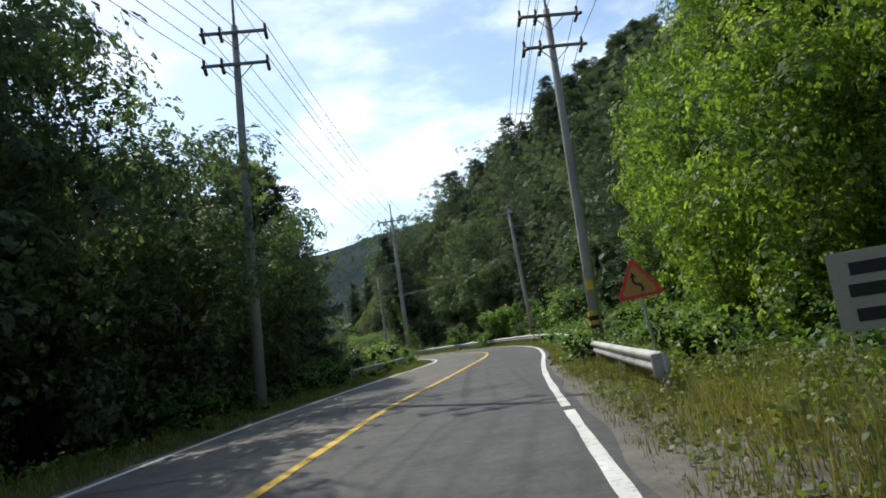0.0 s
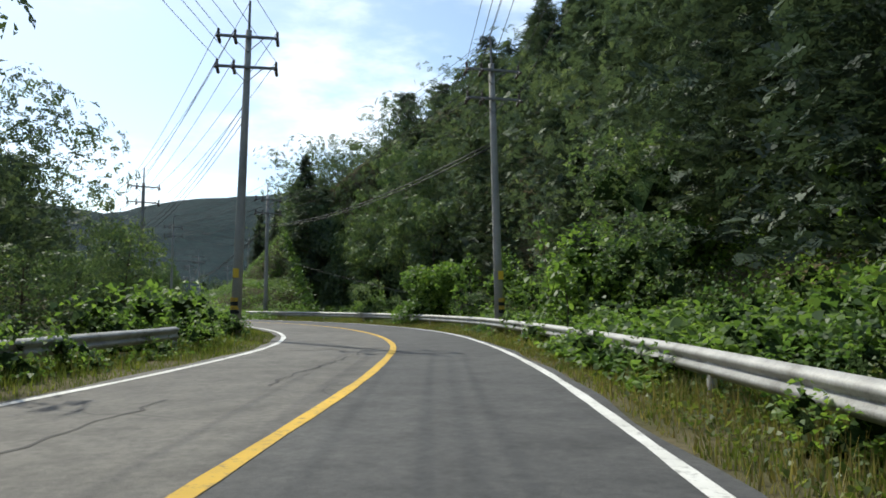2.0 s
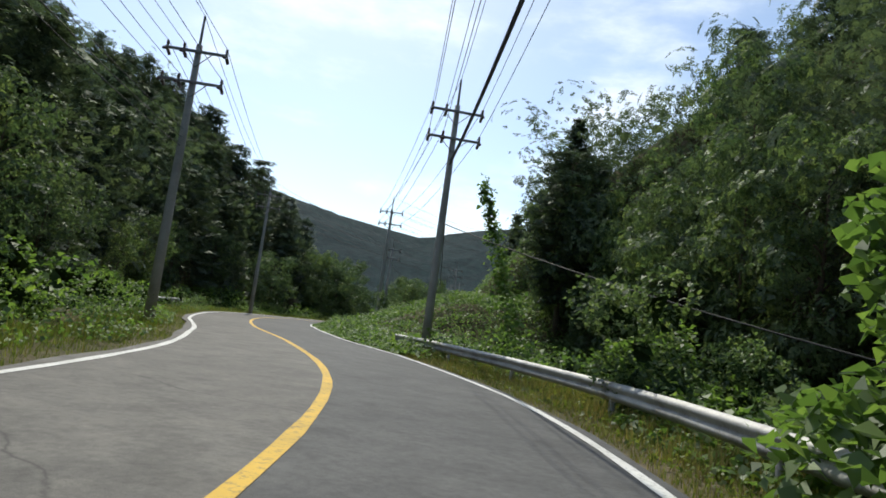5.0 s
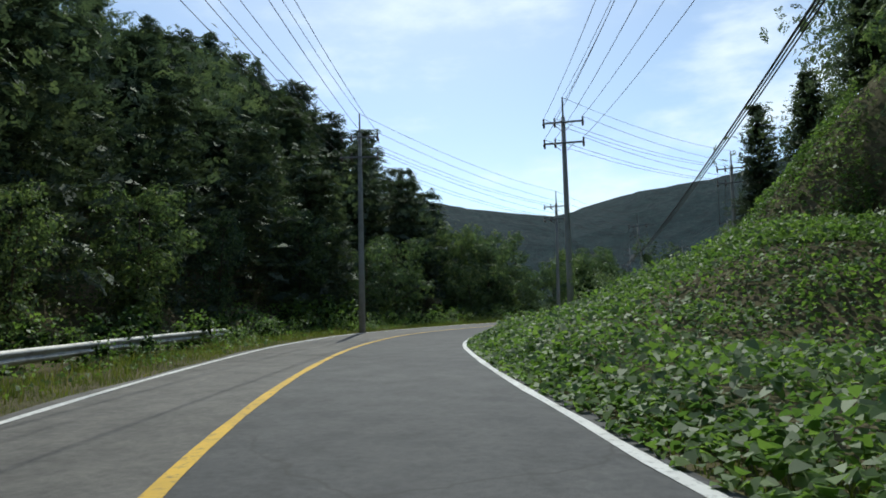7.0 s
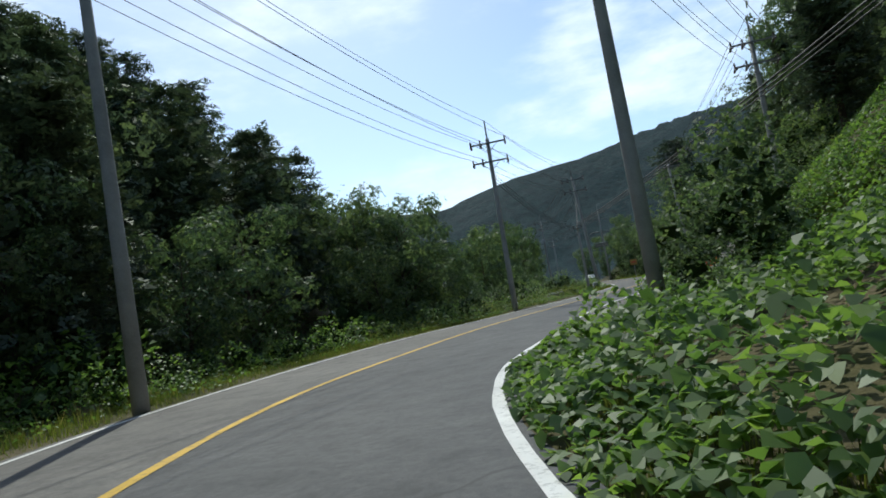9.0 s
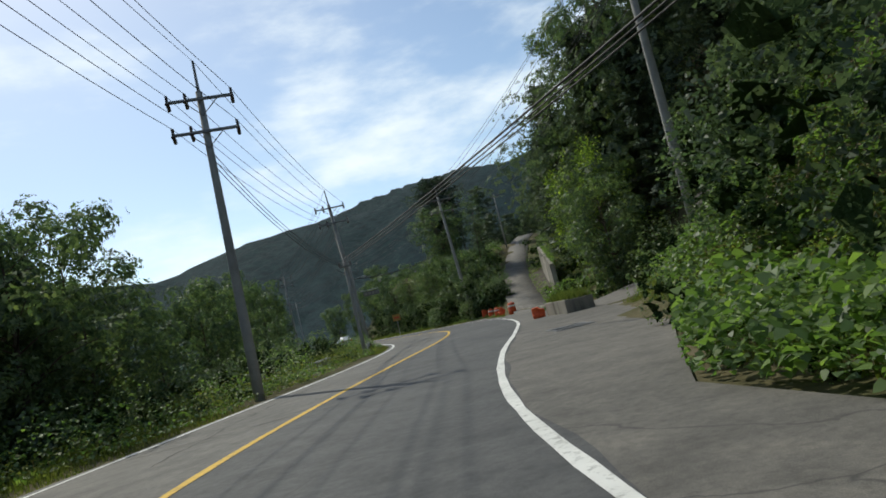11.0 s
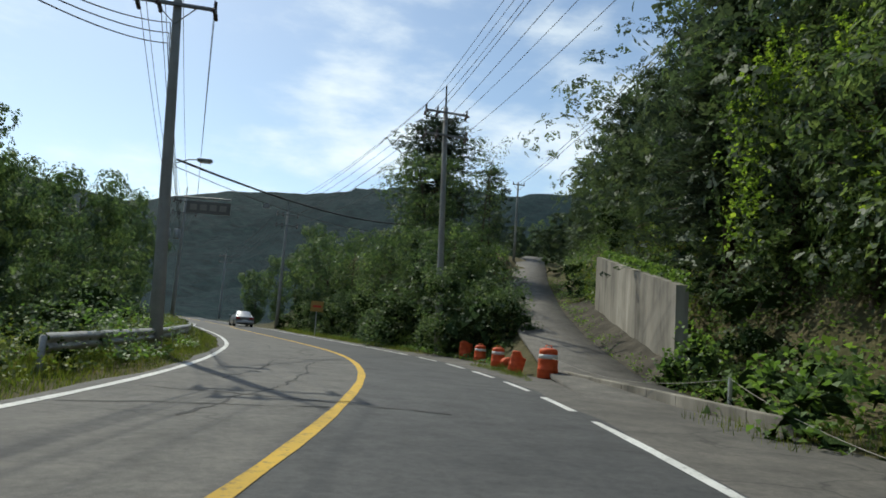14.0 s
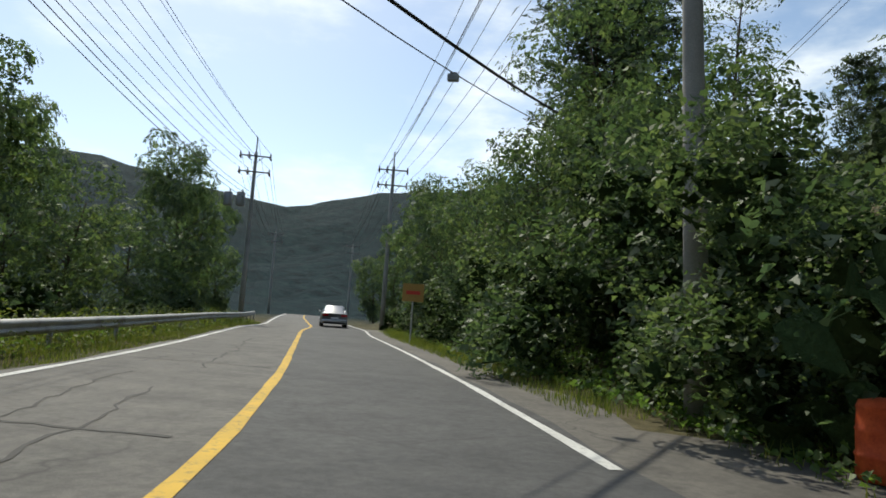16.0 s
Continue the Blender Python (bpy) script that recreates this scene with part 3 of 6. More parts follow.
def tree_parts(seed, tall, wide, leaf, per, low=0.25, clumps=26, trunk_r=0.14):
    """Trunk with limbs, and a crown of leaf clumps."""
    rng = np.random.default_rng(seed)
    wood = Shape()
    lean = rng.normal(0, 0.06, 2)
    spine = [(lean[0] * tall * u + 0.15 * math.sin(3 * u + seed), lean[1] * tall * u + 0.12 * math.cos(2.4 * u + seed), tall * 0.86 * u) for u in np.linspace(0, 1, 7)]
    wood.tube([(0, 0, -0.5)] + spine, [trunk_r * 1.35] + [trunk_r * (1.05 - 0.85 * u) for u in np.linspace(0, 1, 7)], 8)
    cents, rads = [], []
    for k in range(clumps):
        u = low + (1 - low) * (k + 0.5) / clumps
        env = math.sin(math.pi * min(1, 0.18 + 0.82 * (1 - (u - low) / (1 - low)) ** 0.75)) if u > low else 1
        env = max(0.25, env)
        ang = k * 2.399 + rng.uniform(-0.5, 0.5)
        r = wide * env * rng.uniform(0.45, 1.0)
        base = np.array(spine[min(6, int(u * 6))])
        tip = np.array([base[0] + r * math.cos(ang), base[1] + r * math.sin(ang), tall * u + rng.uniform(-0.3, 0.4)])
        start = base * 1.0
        start[2] = max(0.5, tip[2] - 0.5 * r)
        wood.tube([start, (start + tip) / 2 + np.array([0, 0, 0.12 * r]), tip], [trunk_r * 0.38 * (1.2 - u), trunk_r * 0.25 * (1.2 - u), 0.012], 5)
        cents.append(tip)
        rads.append(wide * rng.uniform(0.28, 0.46))
    pts, nor = clump_points(np.array(cents), np.array(rads), per, rng)
    v, f = kites(pts, leaf, rng, 0.4, 0.3, 1.5, nor, order=0.6)
    heart = Shape()
    for c, r in list(zip(cents, rads))[::2]:
        heart.add(*blob(c * np.array([0.55, 0.55, 0.95]), (r * 0.55, r * 0.55, r * 0.45), rng, 1))
    return wood, (v, f), heart


def make_tree(name, label, category, leafmat, seed, tall, wide, leaf, per, core=False, **kw):
    t = thing(name, label, category)
    wood, (v, f), heart = tree_parts(seed, tall, wide, leaf, per, **kw)
    part("trunk", wood, BARK, t, "", True)
    crown = tagged(part("crown", mesh_of("crown", v, f, leafmat), None, t), kind="stuff")
    if core:
        tagged(part("crown_core", heart, CORE, crown), kind="stuff")
    return t


def make_pine(seed, tall, wide, whorls=26, leaf=0.3, domed=False):
    """Layered plates of needles on level branches, with gaps of sky between them."""
    t = thing("pine_tree", "dark green pine with layered branches on the slope", "tree")
    rng = np.random.default_rng(seed)
    wood = Shape().tube([(0, 0, -0.5), (0.05, 0, tall * 0.5), (0, 0.05, tall)], [0.2, 0.14, 0.03], 8)
    pts = []
    for k in range(whorls):
        u = 0.22 + 0.78 * k / whorls
        reach = wide * (1.04 - u) ** 0.62 * rng.uniform(0.65, 1.1)
        if domed:
            reach = wide * math.sqrt(max(0.03, 1 - ((u - 0.62) / 0.42) ** 2)) * (0.72 if k % 3 else 1.08) * rng.uniform(0.85, 1.1)
        for j in range(6):
            a = j * 1.047 + k * 0.9 + rng.uniform(-0.3, 0.3)
            far = reach * rng.uniform(0.7, 1.12)
            end = np.array([far * math.cos(a), far * math.sin(a), tall * u - 0.06 * far + rng.uniform(-0.15, 0.25)])
            wood.tube([(0, 0, tall * u), end * np.array([0.5, 0.5, 1]) + np.array([0, 0, 0.1]), end], [0.035, 0.025, 0.008], 4, False)
            n = int(12 + 13 * far)
            w = rng.uniform(0.2, 1.05, n) ** 0.7
            q = np.array([0, 0, tall * u])[None] * (1 - w[:, None]) + end * w[:, None]
            spray = 0.1 + 0.22 * w * far / max(1, wide)
            pts.append(q + rng.normal(0, 1, (n, 3)) * np.stack([spray * 1.5, spray * 1.5, spray * 0.45], 1))
    pts = np.concatenate(pts)
    v, f = kites(pts, leaf, rng, 0.7, 0.1, 2.0)
    part("trunk", wood, BARK, t, "", True)
    tagged(part("crown", mesh_of("crown", v, f, PINE), None, t), kind="stuff")
    return t


def make_shrub(name, label, leafmat, seed, wide, tall, leaf, per, lobes=7, category="shrub", inside=26):
    rng = np.random.default_rng(seed)
    t = thing(name, label, category)
    cents, rads = [], []
    for k in range(lobes):
        a = k * 2.399
        r = wide * (0.15 + 0.55 * math.sqrt((k + 0.4) / lobes))
        cents.append(np.array([r * math.cos(a), r * math.sin(a), tall * (rng.uniform(0.4, 0.75) if k % 3 else rng.uniform(0.12, 0.3)) * (1.15 - 0.5 * r / wide)]))
        rads.append(wide * rng.uniform(0.3, 0.45))
    pts, _ = clump_points(np.array(cents), np.array(rads), per, rng, 0.75)
    pts = pts[pts[:, 2] > 0.02]
    grow = tall / max(0.3, pts[:, 2].max())
    pts[:, 2] *= grow
    v, f = kites(pts, leaf, rng, 0.5, 0.3, 1.25)
    crown = tagged(part("foliage", mesh_of("foliage", v, f, leafmat), None, t), kind="stuff")
    # added dark leaves: the shrub's inner shade, put into their colour
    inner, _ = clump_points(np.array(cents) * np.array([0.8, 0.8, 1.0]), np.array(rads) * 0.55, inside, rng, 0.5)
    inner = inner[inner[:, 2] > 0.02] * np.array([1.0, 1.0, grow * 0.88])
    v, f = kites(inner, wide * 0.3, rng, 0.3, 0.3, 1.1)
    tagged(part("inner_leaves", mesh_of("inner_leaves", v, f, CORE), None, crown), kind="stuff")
    return t


def place(ob, x, y, scale=1.0, turn=0.0, sink=0.0, tall=1.0):
    return Matrix.Translation((x, y, ground_z(x, y) - sink)) @ Matrix.Rotation(turn, 4, "Z") @ Matrix.Diagonal((scale, scale, scale * tall, 1))


def spread(protos, spots, rng, sink=0.1, group=""):
    """Copies of the prototypes at (x, y, scale); the first use of each is the prototype itself."""
    used = set()
    for x, y, s in spots:
        k = int(rng.integers(len(protos)))
        ob = protos[k]
        m = place(ob, x, y, s, rng.uniform(0, 6.28), sink, rng.uniform(0.88, 1.15))
        if k in used:
            copy_thing(ob, m)
        else:
            ob.matrix_basis = m
            used.add(k)
    for k, ob in enumerate(protos):
        if k not in used:
            for o in (*ob.children_recursive, ob):
                bpy.data.objects.remove(o)


def beside(y, off):
    """A place at a distance from the right (positive) or left (negative) edge of the road."""
    t = Vector((mid_x(y + 0.5) - mid_x(y - 0.5), 1, 0)).normalized()
    n = Vector((t.y, -t.x, 0))
    o = edge_r(y) * n.x + off if off > 0 else edge_l(y) * n.x + off
    p = Vector((mid_x(y), y, 0)) + n * o
    return p.x, p.y


rng = np.random.default_rng(11)

# ---- woods on the slopes: low-detail crowns, thousands of leaf clumps in one mesh
def woods():
    grown = []
    r = np.random.default_rng(5)
    for s in range(5):
        tall, wide = 1.0, 0.34 + 0.05 * s
        c = []
        for k in range(13):
            u = 0.3 + 0.7 * k / 13
            a, q = k * 2.4, wide * math.sin(math.pi * (0.2 + 0.75 * (1 - (u - 0.3) / 0.7))) * r.uniform(0.4, 0.95)
            c.append([q * math.cos(a), q * math.sin(a), u])
        grown.append([])
        for per, leaf in ((1250, 0.042), (560, 0.06), (230, 0.088)):
            pts, nor = clump_points(np.array(c), np.full(13, 0.17), per, r, 0.7)
            grown[-1].append(kites(pts, leaf, r, 0.4, 0.2, 1.3, nor, order=1.0))
    for s in range(2):
        grown.append([])
        for many, leaf in ((14, 0.04), (9, 0.048), (5, 0.065)):
            pts = []
            for k in range(11):
                u = 0.15 + 0.83 * k / 11
                for j in range(6):
                    a = j * 1.047 + k
                    w = r.uniform(0.15, 1.0, many)[:, None]
                    pts.append(np.array([0, 0, u]) + w * np.array([math.cos(a), math.sin(a), -0.14]) * 0.32 * (1.1 - u) ** 0.7 * r.uniform(0.75, 1.15) + r.normal(0, 0.012, (many, 3)))
            grown[-1].append(kites(np.concatenate(pts), leaf, r, 0.5, 0.1, 1.9))
    spots = []
    for _ in range(22000):
        x, y = r.uniform(-120, 75), r.uniform(-30, 270)
        spots.append((x, y))
    xy = np.array(spots)
    d, yy = across(xy[:, 0], xy[:, 1])
    fr = np.interp(yy, FOOT_R[:, 0], FOOT_R[:, 1])
    fl = np.interp(yy, FOOT_L[:, 0], FOOT_L[:, 1])
    ok = ((d > fr + 2.0) & (d < fr + 58)) | ((d < -(fl + 2.0)) & (d > -(fl + 58)))
    rx = np.interp(xy[:, 1], [p[1] for p in RAMP], [p[0] for p in RAMP])
    ok &= ~((np.abs(xy[:, 0] - rx) < 4.5) & (xy[:, 1] > 150) & (xy[:, 1] < 225))
    ok &= ~((xy[:, 0] < -8.5) & (d > 0) & (xy[:, 1] > 128) & (xy[:, 1] < 147.5))
    ok &= ~((d < 0) & (yy > 118) & (d > -16))
    ok &= ~((d < 0) & (yy > 36) & (yy < 66) & (d > -30))
    ok &= ~((d > 0) & (yy > 84) & (yy < 132) & (d < np.interp(yy, [84, 100, 116, 122, 130], [21, 22, 22, 18.5, 14])))
    xy, d, fr, fl = xy[ok], d[ok], fr[ok], fl[ok]
    cell, keep = set(), []
    for k, (x, y) in enumerate(xy):
        beyond = d[k] - fr[k] if d[k] > 0 else -d[k] - fl[k]
        size = 3.3 if beyond < 18 else 4.0
        key = (int(x / size), int(y / size), size)
        if key not in cell:
            cell.add(key)
            keep.append(k)
    xy = xy[keep]
    deep = np.where(d > 0, d - fr, -d - fl)[keep]
    level = np.where((deep < 7) & (xy[:, 1] > 5) & (xy[:, 1] < 175), 0, np.where(deep < 17, 1, 2))
    z = mesh_height(xy[:, 0], xy[:, 1])
    vs, fs, n = {0: [], 1: []}, {0: [], 1: []}, {0: 0, 1: 0}
    pine_here = lumps(xy[:, 0], xy[:, 1], 14.0, 9)
    for k, (x, y) in enumerate(xy):
        pine = pine_here[k] + r.uniform(-0.5, 0.5) + 0.3 * (y < 75 and x > 0) > 0.08
        v, f = (grown[5 + int(r.integers(2))] if pine else grown[int(r.integers(5))])[int(level[k])]
        tall = r.uniform(8.5, 13.5) if pine else r.uniform(6.5, 11.5)
        a = r.uniform(0, 6.28)
        ca, sa = math.cos(a), math.sin(a)
        w = tall * (r.uniform(0.9, 1.15) if pine else r.uniform(0.9, 1.25))
        q = np.stack([(v[:, 0] * ca - v[:, 1] * sa) * w + x, (v[:, 0] * sa + v[:, 1] * ca) * w + y, v[:, 2] * tall + z[k] - 0.9], 1)
        i = int(pine)
        vs[i].append(q)
        fs[i].append(f + n[i])
        n[i] += len(q)
    for i, (mat, label) in enumerate(((SHADE, "dense dark broadleaf woods covering the steep slopes"), (PINE, "dark pines among the woods on the slopes"))):
        tagged(new("woods", mesh_of("woods", np.concatenate(vs[i]), np.concatenate(fs[i]), mat)), label, "woods", "", "stuff")


woods()

# ---- trees beside the road
locusts = [make_tree("locust_tree", "bright green locust tree leaning over the roadside verge", "tree", LOCUST, 40 + k, 8.5 + k, 2.6, 0.205, 185, low=0.12, clumps=34, trunk_r=0.11) for k in range(3)]
spots = [(*beside(y, o), s) for y, o, s in ((11.0, 5.0, 0.7), (14.5, 4.4, 0.75), (17.0, 5.6, 0.8), (3, 8.0, 0.9), (8, 7.2, 1.0), (12, 6.8, 0.95), (15, 7.6, 1.1), (18.5, 6.6, 0.85), (21, 8.2, 1.05), (24, 6.6, 0.95), (27, 7.8, 1.0),
                                            (30.5, 7.0, 0.85), (34, 8.0, 0.9), (10, 10.5, 1.2), (16, 11, 1.25), (22, 11.5, 1.2), (28, 11, 1.1), (6, 11, 1.2))]
spread(locusts, spots, rng, 0.2)
oaks = [make_tree("roadside_tree", "leafy dark green broadleaf tree beside the road", "tree", BROAD, 60 + k, 7.5 + k, 2.5, 0.22, 130, low=0.1, clumps=34, trunk_r=0.13) for k in range(4)]
spots = [(*beside(y, -o), s) for y, o, s in ((1, 5.2, 1.1), (5, 4.4, 1.1), (9, 4.4, 1.15), (12.5, 3.4, 0.85), (16, 3.2, 0.8), (19, 3.4, 0.7), (22, 4.2, 0.95), (25.5, 4.6, 0.85), (29, 4.6, 0.62), (6, 8.5, 1.35), (12, 8, 1.4),
                                             (18, 9, 1.15), (24, 8.5, 1.0), (33, 7.5, 0.62), (39, 7.5, 0.5), (44, 7.0, 0.45), (49, 7.0, 0.42), (-4, 5, 1.0), (55, 6.5, 0.5), (60, 6.0, 0.6), (66, 5.2, 0.6), (71, 5.5, 0.75), (77, 5.8, 0.75), (83, 6.0, 0.7),
                                             (89, 5.6, 0.65), (95, 6.0, 0.7), (101, 6.4, 0.75), (107, 6.5, 0.7), (113, 6.2, 0.75), (116, 5.5, 0.9), (128, 8.5, 0.6),
                                             (137, 9.0, 0.6), (144, 9.5, 0.55), (151, 10.5, 0.6), (163, 9.5, 0.35), (170, 7.5, 0.42), (173, 7.5, 0.5), (177, 8.0, 0.62), (181, 7.5, 0.72), (188, 7.0, 0.85), (196, 6.5, 0.95), (204, 6.5, 0.9), (213, 6, 0.9), (174, 12, 0.6), (180, 12, 0.75), (186, 11.5, 0.9), (192, 11, 1.0),
                                             (222, 5.5, 0.8), (172, 12, 0.9), (184, 12, 0.95), (200, 11, 0.9))]
spots += [(-39.02, 124.74, 0.9), (-39.32, 127.91, 0.92), (-39.63, 130.87, 0.85), (-41.20, 133.59, 0.95), (-42.22, 127.91, 0.95), (-44.05, 136.78, 0.7), (-45.91, 140.76, 0.7), (-44.62, 131.32, 1.0), (-38.40, 133.59, 0.5)]
spots += [(*beside(y, o), s) for y, o, s in ((146, 6.4, 0.8), (149, 7.0, 1.0), (152.5, 7.4, 1.0), (155.5, 8.0, 1.05), (150, 10.5, 1.3), (156, 11, 1.3), (161, 11.2, 0.95),
                                             (171.5, 5.0, 0.75), (174.5, 4.0, 0.85), (178, 3.8, 0.95), (182, 3.8, 1.0), (187, 3.8, 1.0), (192, 3.6, 0.9), (180, 7, 1.0), (199, 4, 0.8), (205, 4.6, 0.7), (215, 4.4, 0.7), (226, 4, 0.7))]
spots += [(-6.2, 99.5, 0.9), (-4.0, 96.5, 0.85), (-2.0, 93.5, 0.8), (0.0, 90.5, 0.8), (1.8, 87.5, 0.85), (4.0, 85.0, 0.95), (-2.0, 98.5, 0.95), (1.0, 95.0, 1.1), (-8.0, 103.5, 1.0), (6.0, 82.0, 1.05), (4.0, 90.0, 1.2), (-7.8, 24.5, 1.12), (-9.0, 20.0, 1.2), (-10.6, 15.5, 1.25), (-11.4, 10.5, 1.3)]
close = [p for p in spots if p[1] < 196 and across([p[0]], [p[1]])[0][0] > -10.4 and across([p[0]], [p[1]])[0][0] < 11.6]
spread(oaks, close, rng, 0.2)
oaks = [make_tree("roadside_tree", "leafy dark green broadleaf tree in the second row", "tree", BROAD, 65 + k, 7.5 + k, 2.5, 0.28, 130, low=0.1, clumps=34, trunk_r=0.13) for k in range(3)]
spread(oaks, [p for p in spots if p not in close], rng, 0.2)
pines = [make_pine(80 + k, 11 + 1.5 * k, 2.7) for k in range(2)]
spread(pines, [(-5.33, 104.38, 0.85), (-8.19, 109.59, 0.85), (-10.23, 114.74, 0.85), (-13.36, 121.03, 0.85), (-16.78, 126.33, 1.0), (-16.41, 159.80, 1.2), (-15.06, 151.66, 1.1), (-2.70, 96.94, 0.8), (2.11, 89.50, 0.9)], rng, 0.2)
big_pine = make_pine(91, 14.5, 3.7, 26, 0.34, True)
tagged(big_pine, "tall broad pine with a domed crown of dark layered branches")
big_pine.matrix_basis = place(big_pine, -25.0, 190.5, 1.0, 0.4, 0.2, (18.3 - ground_z(-25.0, 190.5)) / 14.5)
side_pine = make_pine(92, 12.0, 3.4, 20, 0.32, True)
tagged(side_pine, "dark pine reaching level branches out over the valley")
side_pine.matrix_basis = place(side_pine, -6.2, 97.5, 1.0, 0.4, 0.2, (14.5 - ground_z(-6.2, 97.5)) / 12.0)
slender = [make_tree("slender_tree", "thin half-bare tree with sparse grey-green leaves", "tree", BROAD, 95 + k, 10.5, 1.5, 0.11, 170, low=0.3, clumps=26, trunk_r=0.09) for k in range(2)]
spread(slender, [(-22.38, 180.24, 1.0), (-21.61, 182.34, 0.85), (-23.42, 183.38, 0.95)], rng, 0.2)

# ---- shrubs and vine mounds
shrubs = [make_shrub("shrub", "dense green shrub overgrown with vines at the roadside", KUDZU, 100 + k, 1.25, 1.5 + 0.25 * k, 0.13, 210) for k in range(4)]
spots = []
for y in np.arange(34, 62, 1.5):
    spots.append((*beside(y, 3.4 + rng.uniform(0, 0.6)), rng.uniform(0.45, 0.8)))
    spots.append((*beside(y, 5.0 + rng.uniform(0, 1)), rng.uniform(0.7, 1.3)))
for y in np.arange(62, 76, 1.4):
    spots.append((*beside(y, 3.2 + rng.uniform(0, 0.6)), rng.uniform(0.45, 0.7)))
    spots.append((*beside(y, 5.4 + rng.uniform(0, 2)), rng.uniform(0.6, 1.0)))
for y in np.arange(14, 62, 1.5):
    spots.append((*beside(y, -(1.6 + rng.uniform(0, 0.7))), rng.uniform(0.35, 0.75)))
    spots.append((*beside(y, -(3.2 + rng.uniform(0, 0.8))), rng.uniform(0.7, 1.2)))
for y in np.arange(62, 124, 2.0):
    spots.append((*beside(y, -(2.4 + rng.uniform(0, 0.9))), rng.uniform(0.4, 0.8)))
    spots.append((*beside(y, -(4.2 + rng.uniform(0, 0.8))), rng.uniform(0.8, 1.4)))
for y in np.arange(9, 34, 1.7):
    spots.append((*beside(y, 2.7 + rng.uniform(0, 0.6)), rng.uniform(0.4, 0.7)))
    spots.append((*beside(y, 4.2 + rng.uniform(0, 0.9)), rng.uniform(0.6, 1.0)))
for y in (16.4, 17.2, 18.0, 18.8, 20.0, 21.2, 22.4):
    spots.append((*beside(y, 1.1 + rng.uniform(0, 0.3)), rng.uniform(0.5, 0.68)))
for y in (26.5, 27.4, 29.0, 40.2, 41.4):
    spots.append((*beside(y, 1.25 + rng.uniform(0, 0.3)), rng.uniform(0.36, 0.46)))
for y in np.arange(33, 46, 1.6):
    spots.append((*beside(y, 1.5 + rng.uniform(0, 0.5)), rng.uniform(0.35, 0.6)))
for y in np.arange(30, 48, 1.3):
    spots.append((*beside(y, 6.6 + rng.uniform(0, 1.2)), rng.uniform(0.7, 1.1)))
    spots.append((*beside(y, 8.8 + rng.uniform(0, 1.4)), rng.uniform(0.9, 1.4)))
for x, y in ((-21.15, 147.78), (-20.77, 146.81), (-20.30, 149.96), (-20.45, 152.79), (-19.61, 155.61), (-18.76, 147.24), (-17.35, 147.46), (-15.55, 147.67), (-13.94, 147.89)):
    spots.append((x, y, rng.uniform(0.6, 1.0)))
spread(shrubs, spots, rng, 0.12)
bushes = [make_shrub("bush", "fine-leaved green bush tangled with creepers", leafmat, 140 + k, 1.3, 1.7 + 0.3 * k, 0.105, 240, 9, "bush") for k, leafmat in enumerate((BROAD, BROAD, BROAD, SHADE))]
spots = []
for y in np.arange(124, 160, 1.9):
    spots.append((*beside(y, -(1.5 + rng.uniform(0, 0.5))), rng.uniform(0.28, 0.5)))
    spots.append((*beside(y + 0.5, -(3.0 + rng.uniform(0, 0.8))), rng.uniform(0.6, 0.95)))
    spots.append((*beside(y, -(5.2 + rng.uniform(0, 1.2))), rng.uniform(0.9, 1.4)))
    spots.append((*beside(y, -(8.0 + rng.uniform(0, 2.0))), rng.uniform(1.2, 1.8)))
for y in np.arange(160, 205, 2.0):
    spots.append((*beside(y, -(2.8 + rng.uniform(0, 0.8))), rng.uniform(0.35, 0.7)))
    spots.append((*beside(y, -(4.8 + rng.uniform(0, 1.6))), rng.uniform(0.9, 1.4)))
for y in np.arange(161, 203, 3.2):
    spots.append((*beside(y, -(7.2 + rng.uniform(0, 1.6))), rng.uniform(1.1, 1.7)))
for y in np.arange(168.5, 205, 1.0):
    spots.append((*beside(y, 2.3 + rng.uniform(0, 0.5)), rng.uniform(0.5, 0.8)))
    spots.append((*beside(y, 3.7 + rng.uniform(0, 1.0)), rng.uniform(0.9, 1.5)))
